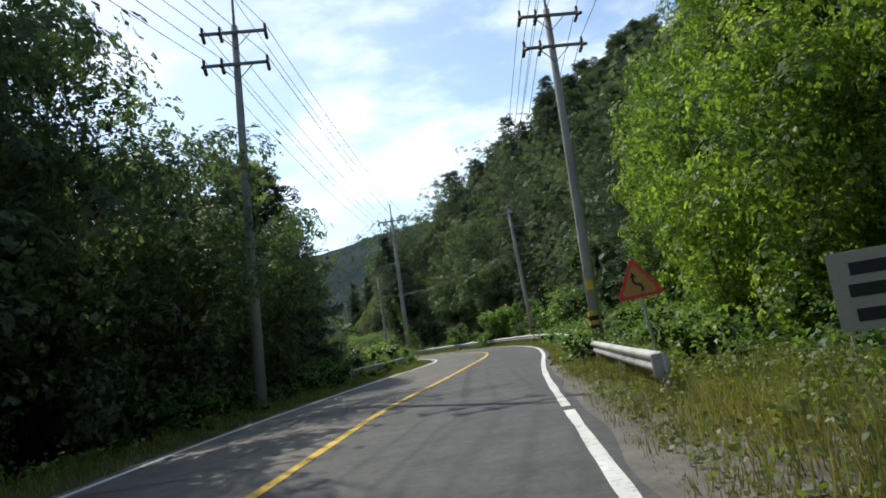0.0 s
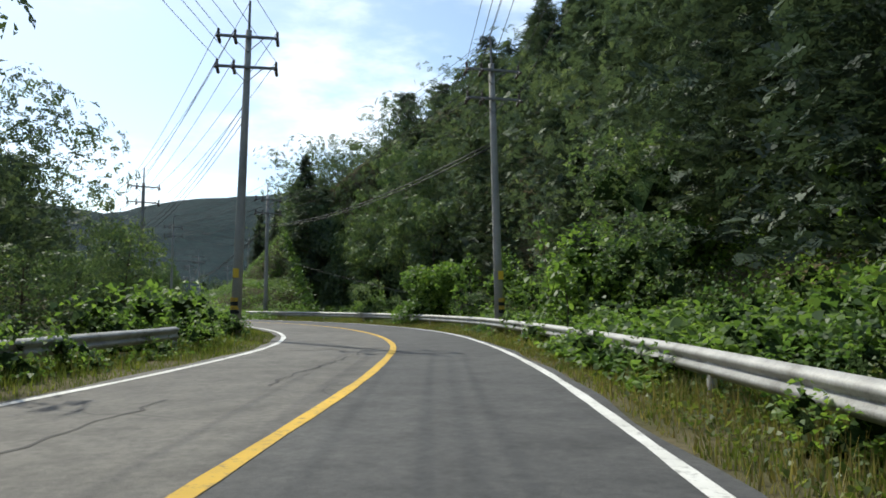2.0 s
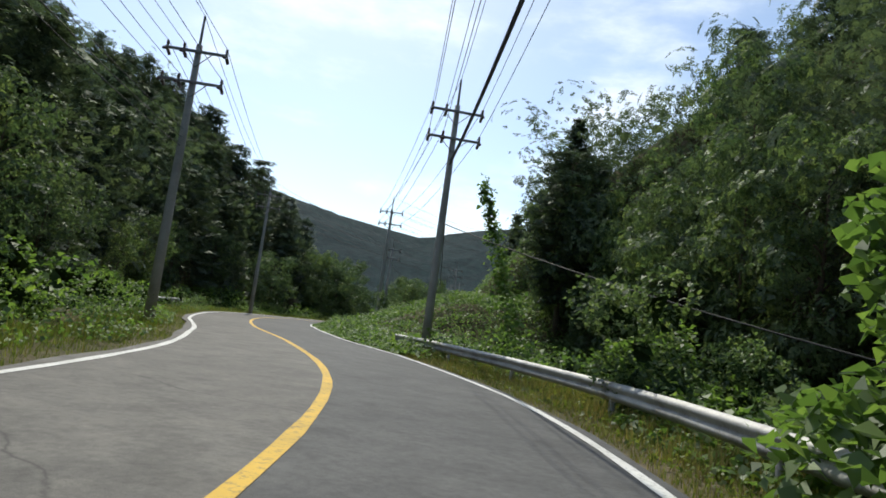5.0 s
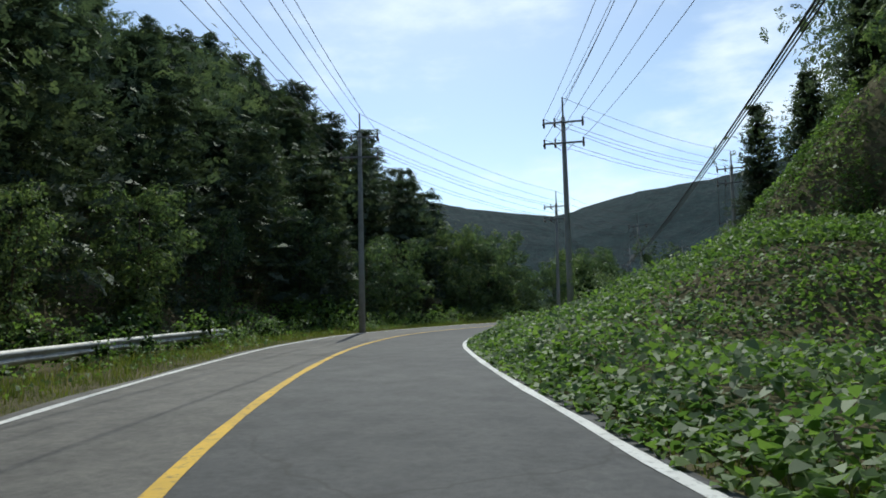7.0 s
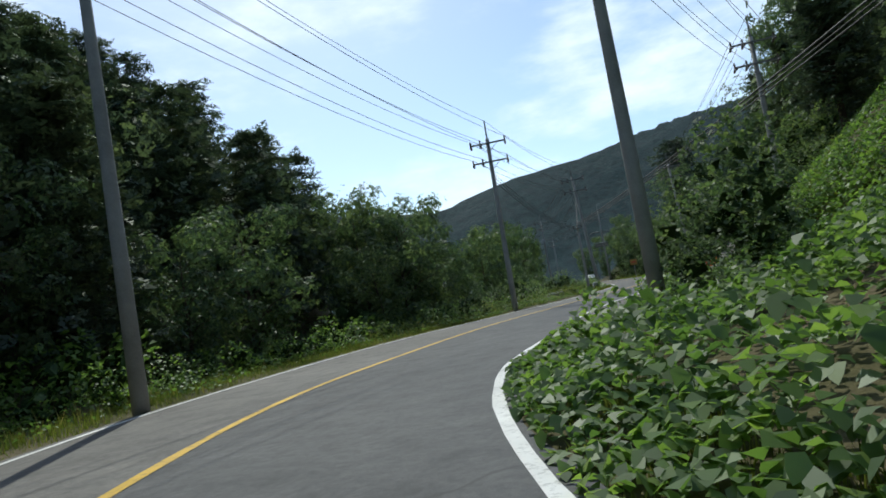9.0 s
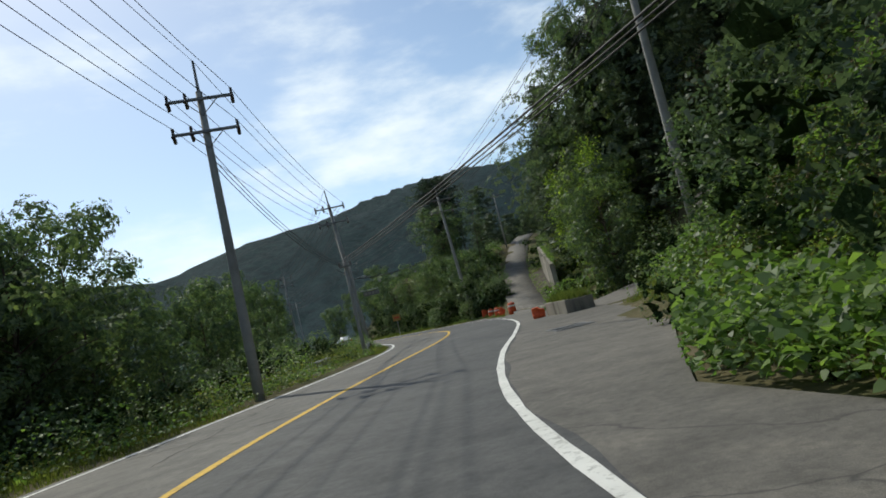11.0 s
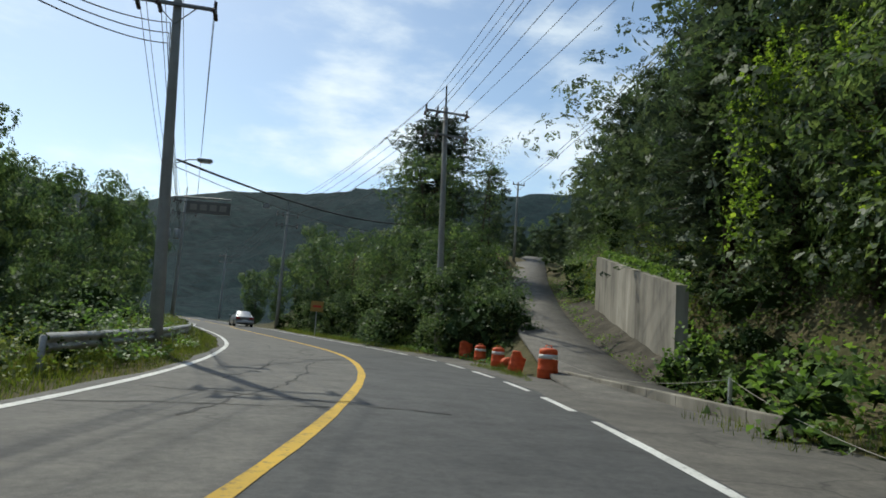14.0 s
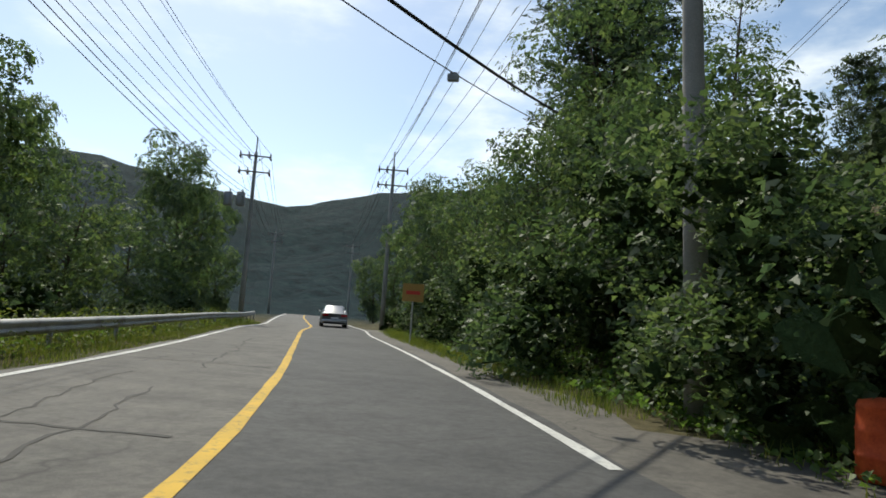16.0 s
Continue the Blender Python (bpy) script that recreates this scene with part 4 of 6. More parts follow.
for x, y, s in ((-17.13, 175.53, 0.8), (-16.16, 179.20, 1.0), (-15.62, 182.86, 1.1), (-14.69, 187.09, 1.2), (-15.17, 191.43, 1.2), (-13.23, 183.91, 1.5), (-20.18, 135.23, 0.35), (-18.78, 135.23, 0.5), (-17.18, 135.32, 0.6), (-15.78, 135.32, 0.7), (-14.18, 135.41, 0.75), (-16.94, 158.80, 1.0), (-16.26, 161.80, 1.1), (-16.45, 164.80, 1.2), (-15.87, 167.80, 1.2), (-15.28, 170.82, 1.2), (-15.12, 174.49, 1.3), (-13.96, 178.67, 1.4), (-14.65, 163.30, 1.4), (-13.47, 168.80, 1.5), (-17.60, 156.40, 0.9), (-16.89, 171.87, 0.8), (-19.92, 128.02, 1.0), (-19.63, 130.77, 1.1), (-19.00, 132.78, 1.2), (-17.79, 134.23, 1.2), (-16.60, 133.14, 1.4), (-17.63, 130.87, 1.5), (-18.12, 128.02, 1.5), (-15.58, 134.96, 1.1), (-20.19, 133.69, 0.9), (-20.1, 131.87, 0.8), (-20.5, 130.23, 0.8), (-20.8, 128.44, 0.8), (-21.3, 126.75, 0.6), (-22.2, 125.27, 0.6), (-23.35, 112.47, 0.4), (-22.64, 115.15, 0.5), (-23.04, 119.55, 0.5), (-23.45, 122.52, 0.5), (-19.19, 134.60, 0.9), (-19.3, 155.3, 0.9), (-18.5, 154.9, 1.3), (-17.7, 155.6, 1.5), (-18.9, 156.0, 1.1), (-18.0, 153.4, 1.2), (-22.75, 164.6, 0.6), (-22.6, 165.6, 0.8), (-22.4, 166.7, 0.9), (-22.2, 167.8, 0.9), (-22.0, 166.0, 0.55)):
    spots.append((x, y, s))
for y in np.arange(166.8, 190, 1.1):
    x = float(np.interp(y, [p[1] for p in RAMP], [p[0] for p in RAMP]))
    spots.append((x - 2.55 - rng.uniform(0, 0.4), y, rng.uniform(0.45, 0.7)))
    spots.append((x - 3.6 - rng.uniform(0, 0.6), y, rng.uniform(0.8, 1.2)))
spread(bushes, spots, rng, 0.12)
mounds = [make_shrub("vine_mound", "mound of broad-leaved kudzu smothering a small tree", (KUDZU, BROAD, BROAD)[k], 120 + k, 1.7, 3.2 + 0.4 * k, (0.13, 0.15, 0.15)[k], 560, 9) for k in range(3)]
spots = [(0.75, 66.7, 0.78), (2.6, 66.0, 0.6), (9.2, 57.4, 1.2), (10.6, 53.6, 1.2), (9.9, 48.4, 1.3), (11.8, 48.8, 1.6), (8.7, 45.2, 0.95), (8.3, 40.2, 0.8), (0.82, 72.00, 0.75), (8.15, 68.00, 0.9), (-23.00, 108.97, 0.85), (-21.99, 109.59, 0.8),
         (-24.48, 170.51, 1.1), (-25.11, 172.92, 1.5), (-27.13, 175.01, 1.2), (-23.37, 168.90, 1.05), (-23.92, 173.96, 1.2), (-28.56, 178.67, 1.1), (-25.56, 178.67, 1.4), (-22.49, 171.35, 1.0), (-30.02, 183.38, 1.0), (-26.54, 184.95, 1.4),
         (-23.79, 180.77, 1.3), (-31.73, 188.72, 1.0), (-22.46, 166.90, 0.7), (-33.61, 194.69, 1.0), (-21.82, 118.39, 0.9), (-21.46, 122.09, 0.9), (-17.21, 131.78, 1.1), (-18.40, 125.27, 1.1)]
spread(mounds, [p for p in spots if p[1] < 100], rng, 0.15)
mounds = [make_shrub("vine_mound", "tall grey-green mound of creepers smothering a small tree", (BROAD, SHADE, BROAD)[k], 125 + k, 1.7, 3.2 + 0.4 * k, 0.14, 560, 9) for k in range(3)]
spread(mounds, [p for p in spots if p[1] >= 100], rng, 0.15)
big_mound = make_shrub("vine_mound", "wide dome of kudzu leaves smothering a shrub behind the guardrail", KUDZU, 133, 2.1, 3.75, 0.15, 620, 13)
big_mound.matrix_basis = place(big_mound, 4.3, 60.4, 1.0, 0.5, 0.1)
dark_tower = make_shrub("vine_mound", "dark tree trunk wrapped thickly in ivy beside the pole", BROAD, 134, 0.85, 3.6, 0.12, 900, 13)
dark_tower.matrix_basis = place(dark_tower, -22.35, 105.3, 1.0, 0.5, 0.1)
smothered = make_shrub("vine_mound", "tall mound of vines smothering the foot of the pole", BROAD, 131, 1.15, 4.3, 0.13, 900, 14)
smothered.matrix_basis = place(smothered, -25.3, 168.3, 1.0, 0.5, 0.1)
heap = make_shrub("kudzu_heap", "heap of large pale kudzu leaves burying the guardrail", KUDZU, 135, 0.95, 1.15, 0.17, 95, 9, "shrub", 3)
heap.matrix_basis = place(heap, *beside(35.6, 1.25), 0.95, 0.4, 0.15)
for y, o, k in ((34.5, 1.35, 0.8), (36.9, 1.5, 1.0), (38.2, 2.3, 1.05), (35.9, 2.6, 1.1), (33.6, 2.2, 0.8)):
    copy_thing(heap, place(heap, *beside(y, o), k, 3 * y, 0.15))
vine_tower = make_shrub("vine_mound", "narrow sapling draped from top to foot in pale kudzu", KUDZU, 136, 0.85, 3.8, 0.15, 330, 13, "shrub", 8)
vine_tower.matrix_basis = place(vine_tower, 6.7, 52.2, 1.0, 0.5, 0.1)
for x, y, k in ((7.6, 54.0, 0.9), (6.0, 57.4, 1.05), (7.2, 50.2, 0.75)):
    copy_thing(vine_tower, place(vine_tower, x, y, k, 3 * y, 0.1))
skirt = make_shrub("bush", "fine-leaved green bush tangled with creepers", KUDZU, 132, 1.1, 1.5, 0.09, 420, 9, "bush")
skirt.matrix_basis = place(skirt, -25.2, 170.9, 0.6, 0.5, 0.1)
copy_thing(skirt, place(skirt, -26.35, 171.9, 0.34, 1.9, 0.1))
copy_thing(skirt, place(skirt, -24.0, 168.9, 0.6, 2.9, 0.1))
for x, y, k in ((-24.2, 111.4, 0.42), (-24.4, 113.1, 0.48), (-24.8, 115.0, 0.52), (-25.0, 116.6, 0.42), (-24.2, 118.3, 0.6), (-23.6, 120.8, 0.6), (-23.5, 112.6, 0.8), (-23.6, 115.4, 0.85), (-22.9, 122.6, 0.6), (-22.9, 118.4, 0.9)):
    copy_thing(skirt, place(skirt, x, y, k, 5 * y, 0.1))


def climbing_vines():
    """Pale big-leaved vines hanging down over the dark front of the wood."""
    r = np.random.default_rng(77)
    pts = []
    for _ in range(16):
        y = r.uniform(146.0, 158.0)
        x, _y = beside(y, r.uniform(5.6, 6.6))
        z = r.uniform(2.5, 9.5)
        for _k in range(int(r.integers(3, 7))):
            n = 34
            pts.append(np.array([x, y, z]) + r.normal(0, 1, (n, 3)) * np.array([0.22, 0.3, 0.34]))
            x, y, z = x + r.normal(0, 0.25) + 0.08, y + r.normal(0, 0.3), z + r.uniform(0.25, 0.6) * (1 if z < 8 else -1)
    for _ in range(12):
        x, y, z = r.uniform(-20.5, -14), 147.0 + r.uniform(0, 0.8), r.uniform(1.5, 6.0)
        for _k in range(4):
            pts.append(np.array([x, y, z]) + r.normal(0, 1, (30, 3)) * np.array([0.3, 0.2, 0.3]))
            x, z = x + r.normal(0, 0.3), z + r.uniform(0.2, 0.5)
    v, f = kites(np.concatenate(pts), 0.14, r, 0.3, 0.4, 1.2, rounded=True)
    tagged(new("climbing_vine", mesh_of("climbing_vine", v, f, LOCUST)), "pale broad-leaved vines climbing over the dark trees", "vine", "", "stuff")


climbing_vines()


def vine_column():
    """Vines that have climbed a guy wire beside the pole."""
    r = np.random.default_rng(78)
    a, b = Vector((-3.7, 77.6, 0.0)), Vector((-6.3, 78.2, 7.2))
    n = 1500
    u = r.uniform(0, 0.97, n) ** 1.2
    base = np.array(a)[None] * (1 - u[:, None]) + np.array(b)[None] * u[:, None]
    wide = 0.75 * (1 - u) ** 1.3 + 0.16 + 0.1 * np.sin(u * 23)
    v, f = kites(base + r.normal(0, 1, (n, 3)) * np.stack([wide * 0.5, wide * 0.5, 0.2 + 0 * u], 1), 0.14, r, 0.4, 0.3, 1.2, rounded=True)
    tagged(new("vine_column", mesh_of("vine_column", v, f, KUDZU)), "leaning column of vines climbing a guy wire by the pole", "vine", "", "stuff")


vine_column()


def sapling(x, y, tall, seed):
    """A thin stem with large heart-shaped leaves."""
    r = np.random.default_rng(seed)
    t = thing("sapling", "thin sapling with large pale heart-shaped leaves", "sapling", at=Matrix.Translation((x, y, ground_z(x, y))))
    part("stem", Shape().tube([(0, 0, -0.2), (0.08, 0.05, tall * 0.4), (-0.05, 0.1, tall * 0.75), (-0.25, 0.0, tall)], [0.03, 0.024, 0.016, 0.006], 6), BARK, t, "", True)
    u = r.uniform(0.15, 1.0, 130)
    wide = 0.42 * (1.1 - 0.7 * u)
    p = np.stack([r.normal(0, 1, 130) * wide - 0.2 * u * u, r.normal(0, 1, 130) * wide, u * tall], 1)
    v, f = kites(p, 0.2, r, 0.4, 0.5, 1.2, rounded=True)
    tagged(part("crown", mesh_of("crown", v, f, KUDZU), None, t), kind="stuff")


sapling(7.6, 47.3, 4.2, 51)
sapling(8.4, 49.0, 3.2, 52)
sapling(7.2, 43.4, 2.6, 53)


def scatter(name, label, category, mat, y_lo, y_hi, o_lo, o_hi, count, size, seed, lift=0.35, skip=None, big=False):
    """Ground cover: broad leaves over the ground, as one growth."""
    r = np.random.default_rng(seed)
    y = r.uniform(y_lo, y_hi, count)
    o = r.uniform(abs(o_lo), abs(o_hi), count) * (1 if o_hi > 0 else -1)
    t = spline(MID_X, y + 0.5) - spline(MID_X, y - 0.5)
    n = np.stack([1 / np.sqrt(1 + t * t), -t / np.sqrt(1 + t * t)], 1)
    base = np.where(o > 0, spline(RIGHT, y), -spline(LEFT, y))
    xy = np.stack([spline(MID_X, y), y], 1) + n * (base * n[:, 0] + o)[:, None]
    if skip is not None:
        ok = ~skip(xy[:, 0], xy[:, 1])
        xy = xy[ok]
        o = o[ok]
    hump = 0.5 + 0.5 * lumps(xy[:, 0], xy[:, 1], 0.9, seed)
    edge = smooth01((np.abs(o) - abs(o_lo)) / 1.2)
    z = mesh_height(xy[:, 0], xy[:, 1]) + 0.04 + lift * (0.15 + hump) * (0.25 + 0.75 * edge) * r.uniform(0.35, 1.05, len(xy))
    v, f = kites(np.column_stack([xy, z]), size, r, 0.8 if big else 0.5, 0.3, 1.15, rounded=big)
    return tagged(new(name, mesh_of(name, v, f, mat)), label, category, "", "stuff")


def not_paved(x, y):
    rx = np.interp(y, [p[1] for p in RAMP], [p[0] for p in RAMP])
    side = (np.abs(x - rx) < 2.4) & (y > 150) & (y < 218)
    lay = (x < -13.4) & (y > 135) & (y < 145.3) | (x < -21.4) & (y > 129) & (y < 146)
    return side | lay


def on_lay(x, y):
    return (y > 105) & (x < np.interp(y, [105, 107.5, 109.5, 111.2, 113.5, 116, 118.2, 120.6, 123.9, 127.4, 129.4, 131.8, 134.5], [-25.9, -24.3, -24.5, -24.8, -25.1, -25.6, -24.9, -24.1, -22.9, -21.75, -21.4, -20.8, -20.4])) | (y > 135.2)


scatter("kudzu_cover", "carpet of kudzu leaves over the slope beside the road", "ground cover", KUDZU, 72, 118, 0.45, 16.0, 62000, 0.118, 21, 1.0, on_lay, True)
scatter("kudzu_cover", "kudzu vines over the ground behind the guardrail", "ground cover", KUDZU, 34, 76, 2.3, 15.0, 27000, 0.13, 22, 0.6, None, True)
scatter("kudzu_cover", "kudzu-covered bank above the lay-by", "ground cover", KUDZU, 110, 130, 1.5, 15.0, 26000, 0.1, 23, 0.6, on_lay, True)
scatter("kudzu_cover", "kudzu leaves creeping to the edge of the road", "ground cover", KUDZU, 73, 111, 0.1, 1.5, 8000, 0.11, 28, 0.55, on_lay, True)
scatter("weeds", "creepers over the toe of the bank by the lay-by", "ground cover", KUDZU, 110, 137.5, 3.0, 9.0, 16000, 0.1, 33, 0.8, on_lay, True)
scatter("kudzu_cover", "tangle of large kudzu leaves spilling over the guardrail", "ground cover", KUDZU, 32.6, 39.5, 0.75, 4.6, 3900, 0.15, 45, 1.15, None, True)
scatter("weeds", "leafy weeds on the slope behind the guardrail", "ground cover", KUDZU, 26, 62, 3.4, 12.0, 30000, 0.1, 48, 1.0)
scatter("kudzu_cover", "kudzu leaves burying a stretch of the guardrail by the pole", "ground cover", KUDZU, 46.6, 50.6, 0.95, 3.0, 1500, 0.12, 47, 0.95, None, True)
scatter("kudzu_cover", "kudzu leaves climbing over the end of the guardrail", "ground cover", KUDZU, 58, 63, 1.0, 3.2, 1100, 0.13, 46, 0.8, None, True)
scatter("weeds", "low weeds and seedlings among the grass by the guardrail", "ground cover", GRASS, -6, 76, 0.55, 4.0, 30000, 0.055, 34, 0.42)
scatter("weeds", "low green weeds beneath the roadside trees", "ground cover", KUDZU, -5, 36, 3.2, 12, 24000, 0.11, 24, 0.7)
scatter("undergrowth", "dim undergrowth of leaves beneath the hillside trees", "ground cover", SHADE, 2, 82, 8.0, 26.0, 18000, 0.3, 35, 1.2)
scatter("undergrowth", "leafy undergrowth on the bank inside the bend", "ground cover", BROAD, 74, 112, 13.0, 32.0, 14000, 0.25, 40, 1.4)
scatter("undergrowth", "leafy undergrowth over the bank above the wall", "ground cover", BROAD, 147, 192, 7.4, 22.0, 26000, 0.2, 41, 1.5, not_paved)
scatter("weeds", "tall grass and weeds on the slope above the wall", "ground cover", GRASS, 150, 182, 8.2, 15.0, 16000, 0.13, 49, 1.1, not_paved)
scatter("weeds", "creepers covering the slope beyond the side road", "ground cover", KUDZU, 164, 204, 9.0, 19.0, 15000, 0.14, 43, 0.9, not_paved)
scatter("weeds", "creepers covering the knoll between the two roads", "ground cover", KUDZU, 157, 182, 2.0, 8.0, 10000, 0.1, 44, 0.7, not_paved)
scatter("undergrowth", "leafy undergrowth at the foot of the wooded slope", "ground cover", BROAD, 60, 126, -5.0, -17.0, 18000, 0.22, 36, 1.8)
scatter("weeds", "tall weeds and vines overgrowing the guardrail", "ground cover", KUDZU, 12, 76, 1.35, 2.6, 13000, 0.075, 37, 0.9, lambda x, y: lumps(x, y, 2.6, 4) < 0.05, True)
scatter("weeds", "weeds and brambles standing at the valley edge of the road", "ground cover", KUDZU, 122, 162, -0.7, -3.4, 9000, 0.075, 38, 1.5, lambda x, y: lumps(x, y, 1.9, 6) < 0.0, True)
scatter("weeds", "weeds and brambles along the wooded foot", "ground cover", KUDZU, 62, 118, -0.7, -3.4, 9000, 0.08, 39, 1.1, lambda x, y: lumps(x, y, 1.9, 6) < 0.0, True)
scatter("weeds", "low weeds and seedlings along the verge", "ground cover", KUDZU, -5, 205, -1.2, -8.0, 34000, 0.09, 25, 0.5)
scatter("weeds", "tall weeds crowding the valley-side verge", "ground cover", GRASS, 118, 205, -0.9, -5.0, 24000, 0.07, 29, 1.0)
scatter("weeds", "weeds and creepers along the foot of the hedge", "ground cover", KUDZU, 160, 205, 1.9, 4.0, 5000, 0.08, 30, 0.5, not_paved)
scatter("weeds", "creepers over the bank by the side road", "ground cover", KUDZU, 147, 205, 4.0, 20.0, 34000, 0.11, 26, 0.6, not_paved)
def off_bank(x, y):
    rx = np.interp(y, [p[1] for p in RAMP], [p[0] for p in RAMP])
    return ~((x > rx + 0.85) & (x < rx + 3.0) | (x < rx - 1.6) & (x > rx - 2.4)) | (y < 153)


scatter("weeds", "weeds rooted in the strip between the side road and the wall", "ground cover", KUDZU, 150, 200, 4.0, 16.0, 34000, 0.075, 42, 0.6, off_bank)
scatter("weeds", "weeds and creepers below the wood", "ground cover", BROAD, 128, 160, 5.0, 16.0, 12000, 0.12, 27, 0.5, not_paved)


def blades(name, label, mat, bands, seed, tall):
    r = np.random.default_rng(seed)
    vs = []
    for y_lo, y_hi, o_lo, o_hi, count in bands:
        y = r.uniform(y_lo, y_hi, count)
        o = (abs(o_lo) + (abs(o_hi) - abs(o_lo)) * r.uniform(0, 1, count)) * (1 if o_hi > 0 else -1)
        t = spline(MID_X, y + 0.5) - spline(MID_X, y - 0.5)
        n = np.stack([1 / np.sqrt(1 + t * t), -t / np.sqrt(1 + t * t)], 1)
        xy = np.stack([spline(MID_X, y), y], 1) + n * (np.where(o > 0, spline(RIGHT, y), -spline(LEFT, y)) * n[:, 0] + o)[:, None]
        tuft = 0.5 + 0.5 * lumps(xy[:, 0], xy[:, 1], 0.45, seed)
        ok = r.uniform(0, 1, count) < 0.25 + 0.75 * tuft
        ok &= ~not_paved(xy[:, 0], xy[:, 1])
        xy, tuft, o = xy[ok], tuft[ok], o[ok]
        k = len(xy)
        z = mesh_height(xy[:, 0], xy[:, 1])
        h = tall * (0.3 + 0.7 * tuft) * r.uniform(0.5, 1.2, k) * (0.35 + 0.65 * smooth01((np.abs(o) - 0.4) / 1.2))
        a = r.uniform(0, 6.28, k)
        w = 0.005 + 0.009 * r.uniform(0, 1, k)
        side = np.column_stack([np.cos(a) * w, np.sin(a) * w, np.zeros(k)])
        tip = np.column_stack([xy + r.normal(0, 0.22, (k, 2)) * h[:, None], z + h])
        root = np.column_stack([xy, z - 0.02])
        vs.append(np.stack([root - side, root + side, tip], 1).reshape(-1, 3))
    v = np.concatenate(vs)
    return tagged(new(name, mesh_of(name, v, np.arange(len(v)).reshape(-1, 3), mat)), label, "grass", "", "stuff")


scatter("weeds", "weeds along the broken edge of the lay-by", "ground cover", GRASS, 112, 136, 3.0, 9.0, 14000, 0.07, 50, 0.55, on_lay)
blades("grass", "rough green and yellowing grass along the verges", GRASS,
       [(-8, 75, 0.35, 4.4, 135000), (-8, 110, -0.3, -2.6, 70000), (75, 104, 0.25, 1.4, 18000), (110, 205, -0.3, -3.4, 90000), (147, 205, 1.8, 5, 16000), (155.5, 161.5, 0.8, 1.5, 3500), (168, 200, 0.9, 1.9, 9000), (114, 135, 4.0, 8.5, 22000), (107.5, 117.5, 2.4, 4.6, 9000)], 31, 0.36)
blades("dry_grass", "dry yellow grass stalks in the verges", DRY, [(-8, 75, 0.3, 1.7, 20000), (-8, 75, 0.5, 4.0, 15000), (-8, 205, -0.5, -3.0, 6000)], 32, 0.6)


# ---------------------------------------------------------------- paving beside the road
def sheet(name, outline, z, mat, label, category, thick=0.1):
    bm = bmesh.new()
    f = bm.faces.new([bm.verts.new((x, y, z)) for x, y in outline])
    g = bmesh.ops.extrude_face_region(bm, geom=[f])
    for v in [e for e in g["geom"] if isinstance(e, bmesh.types.BMVert)]:
        v.co.z -= thick
    bmesh.ops.recalc_face_normals(bm, faces=bm.faces[:])
    bmesh.ops.triangulate(bm, faces=bm.faces[:])
    me = bpy.data.meshes.new(name)
    bm.to_mesh(me)
    bm.free()
    me.materials.append(mat)
    return setting(name, me, None, label, category)


ys = np.arange(105, 170, 2.0)
lay = [(right_x(y) - 0.2, y) for y in ys]
outer = [(-24.77, 168.3), (-23.05, 163.3), (-22.36, 158.3), (-21.36, 151.66), (-21.2, 146.16), (-20.96, 141.84), (-20.3, 137.5), (-20.4, 134.5), (-20.8, 131.8), (-21.4, 129.4), (-21.75, 127.4), (-22.9, 123.9), (-24.1, 120.6), (-24.9, 118.2), (-25.6, 116.0), (-25.1, 113.5), (-24.8, 111.2), (-24.5, 109.5), (-24.3, 107.5), (-25.2, 105.6)]
sheet("pavement", lay + outer, -0.006, OLD_PAVING, "worn grey-brown paving of the lay-by beside the road", "pavement")
sheet("pavement", [(right_x(y) - 0.2, y) for y in np.arange(2, 20, 2.0)] + [(right_x(y) + w, y) for y, w in ((18, 0.5), (12, 1.0), (8, 1.6), (4, 1.9), (2, 2.0))], -0.012, OLD_PAVING,
      "broken concrete gutter strip along the road", "pavement")
sheet("pavement", [(right_x(y) - 0.2, y) for y in np.arange(168, 206, 2.0)] + [(right_x(y) + 1.5 + 0.35 * math.sin(y), y) for y in np.arange(204, 166, -2.0)], -0.009, OLD_PAVING, "gritty shoulder below the hedge", "pavement")


def driveway():
    v, f = [], []
    n, m = 14, 6
    for i in range(n):
        u = i / (n - 1)
        for j in range(m):
            w = j / (m - 1)
            lo, hi = Vector((-21.37, 135.87)).lerp(Vector((-11.16, 136.42)), u), Vector((-21.38, 141.41)).lerp(Vector((-12.77, 146.81)), u)
            p = lo.lerp(hi, w)
            v.append((p.x, p.y, 0.012 + 1.15 * u ** 1.25 + 0.03 * math.sin(5 * w + 3 * u) * min(1, 4 * u) - 0.05 * max(0, 1 - u / 0.1)))
    f = [(i * m + j, (i + 1) * m + j, (i + 1) * m + j + 1, i * m + j + 1) for i in range(n - 1) for j in range(m - 1)]
    return Shape().add(v, f)


setting("driveway", driveway(), OLD_PAVING, "cracked concrete drive climbing behind the planter", "driveway", True)
skirt_v, skirt_f = [], []
for i in range(14):
    u = i / 13
    p = Vector((-21.37, 135.87)).lerp(Vector((-11.16, 136.42)), u)
    top = 0.012 + 1.15 * u ** 1.25
    skirt_v += [(p.x, p.y + 0.02, top - 0.01), (p.x, p.y - 0.35 - 0.5 * u, top * 0.5), (p.x, p.y - 0.7 - 0.9 * u, -0.2)]
    if i:
        skirt_f += [(3 * i - 3 + j, 3 * i - 2 + j, 3 * i + 1 + j, 3 * i + j) for j in range(2)]
setting("earth_bank", Shape().add(skirt_v, skirt_f), SOIL, "weedy earth edge below the cracked drive", "bank", True)
r = np.random.default_rng(70)
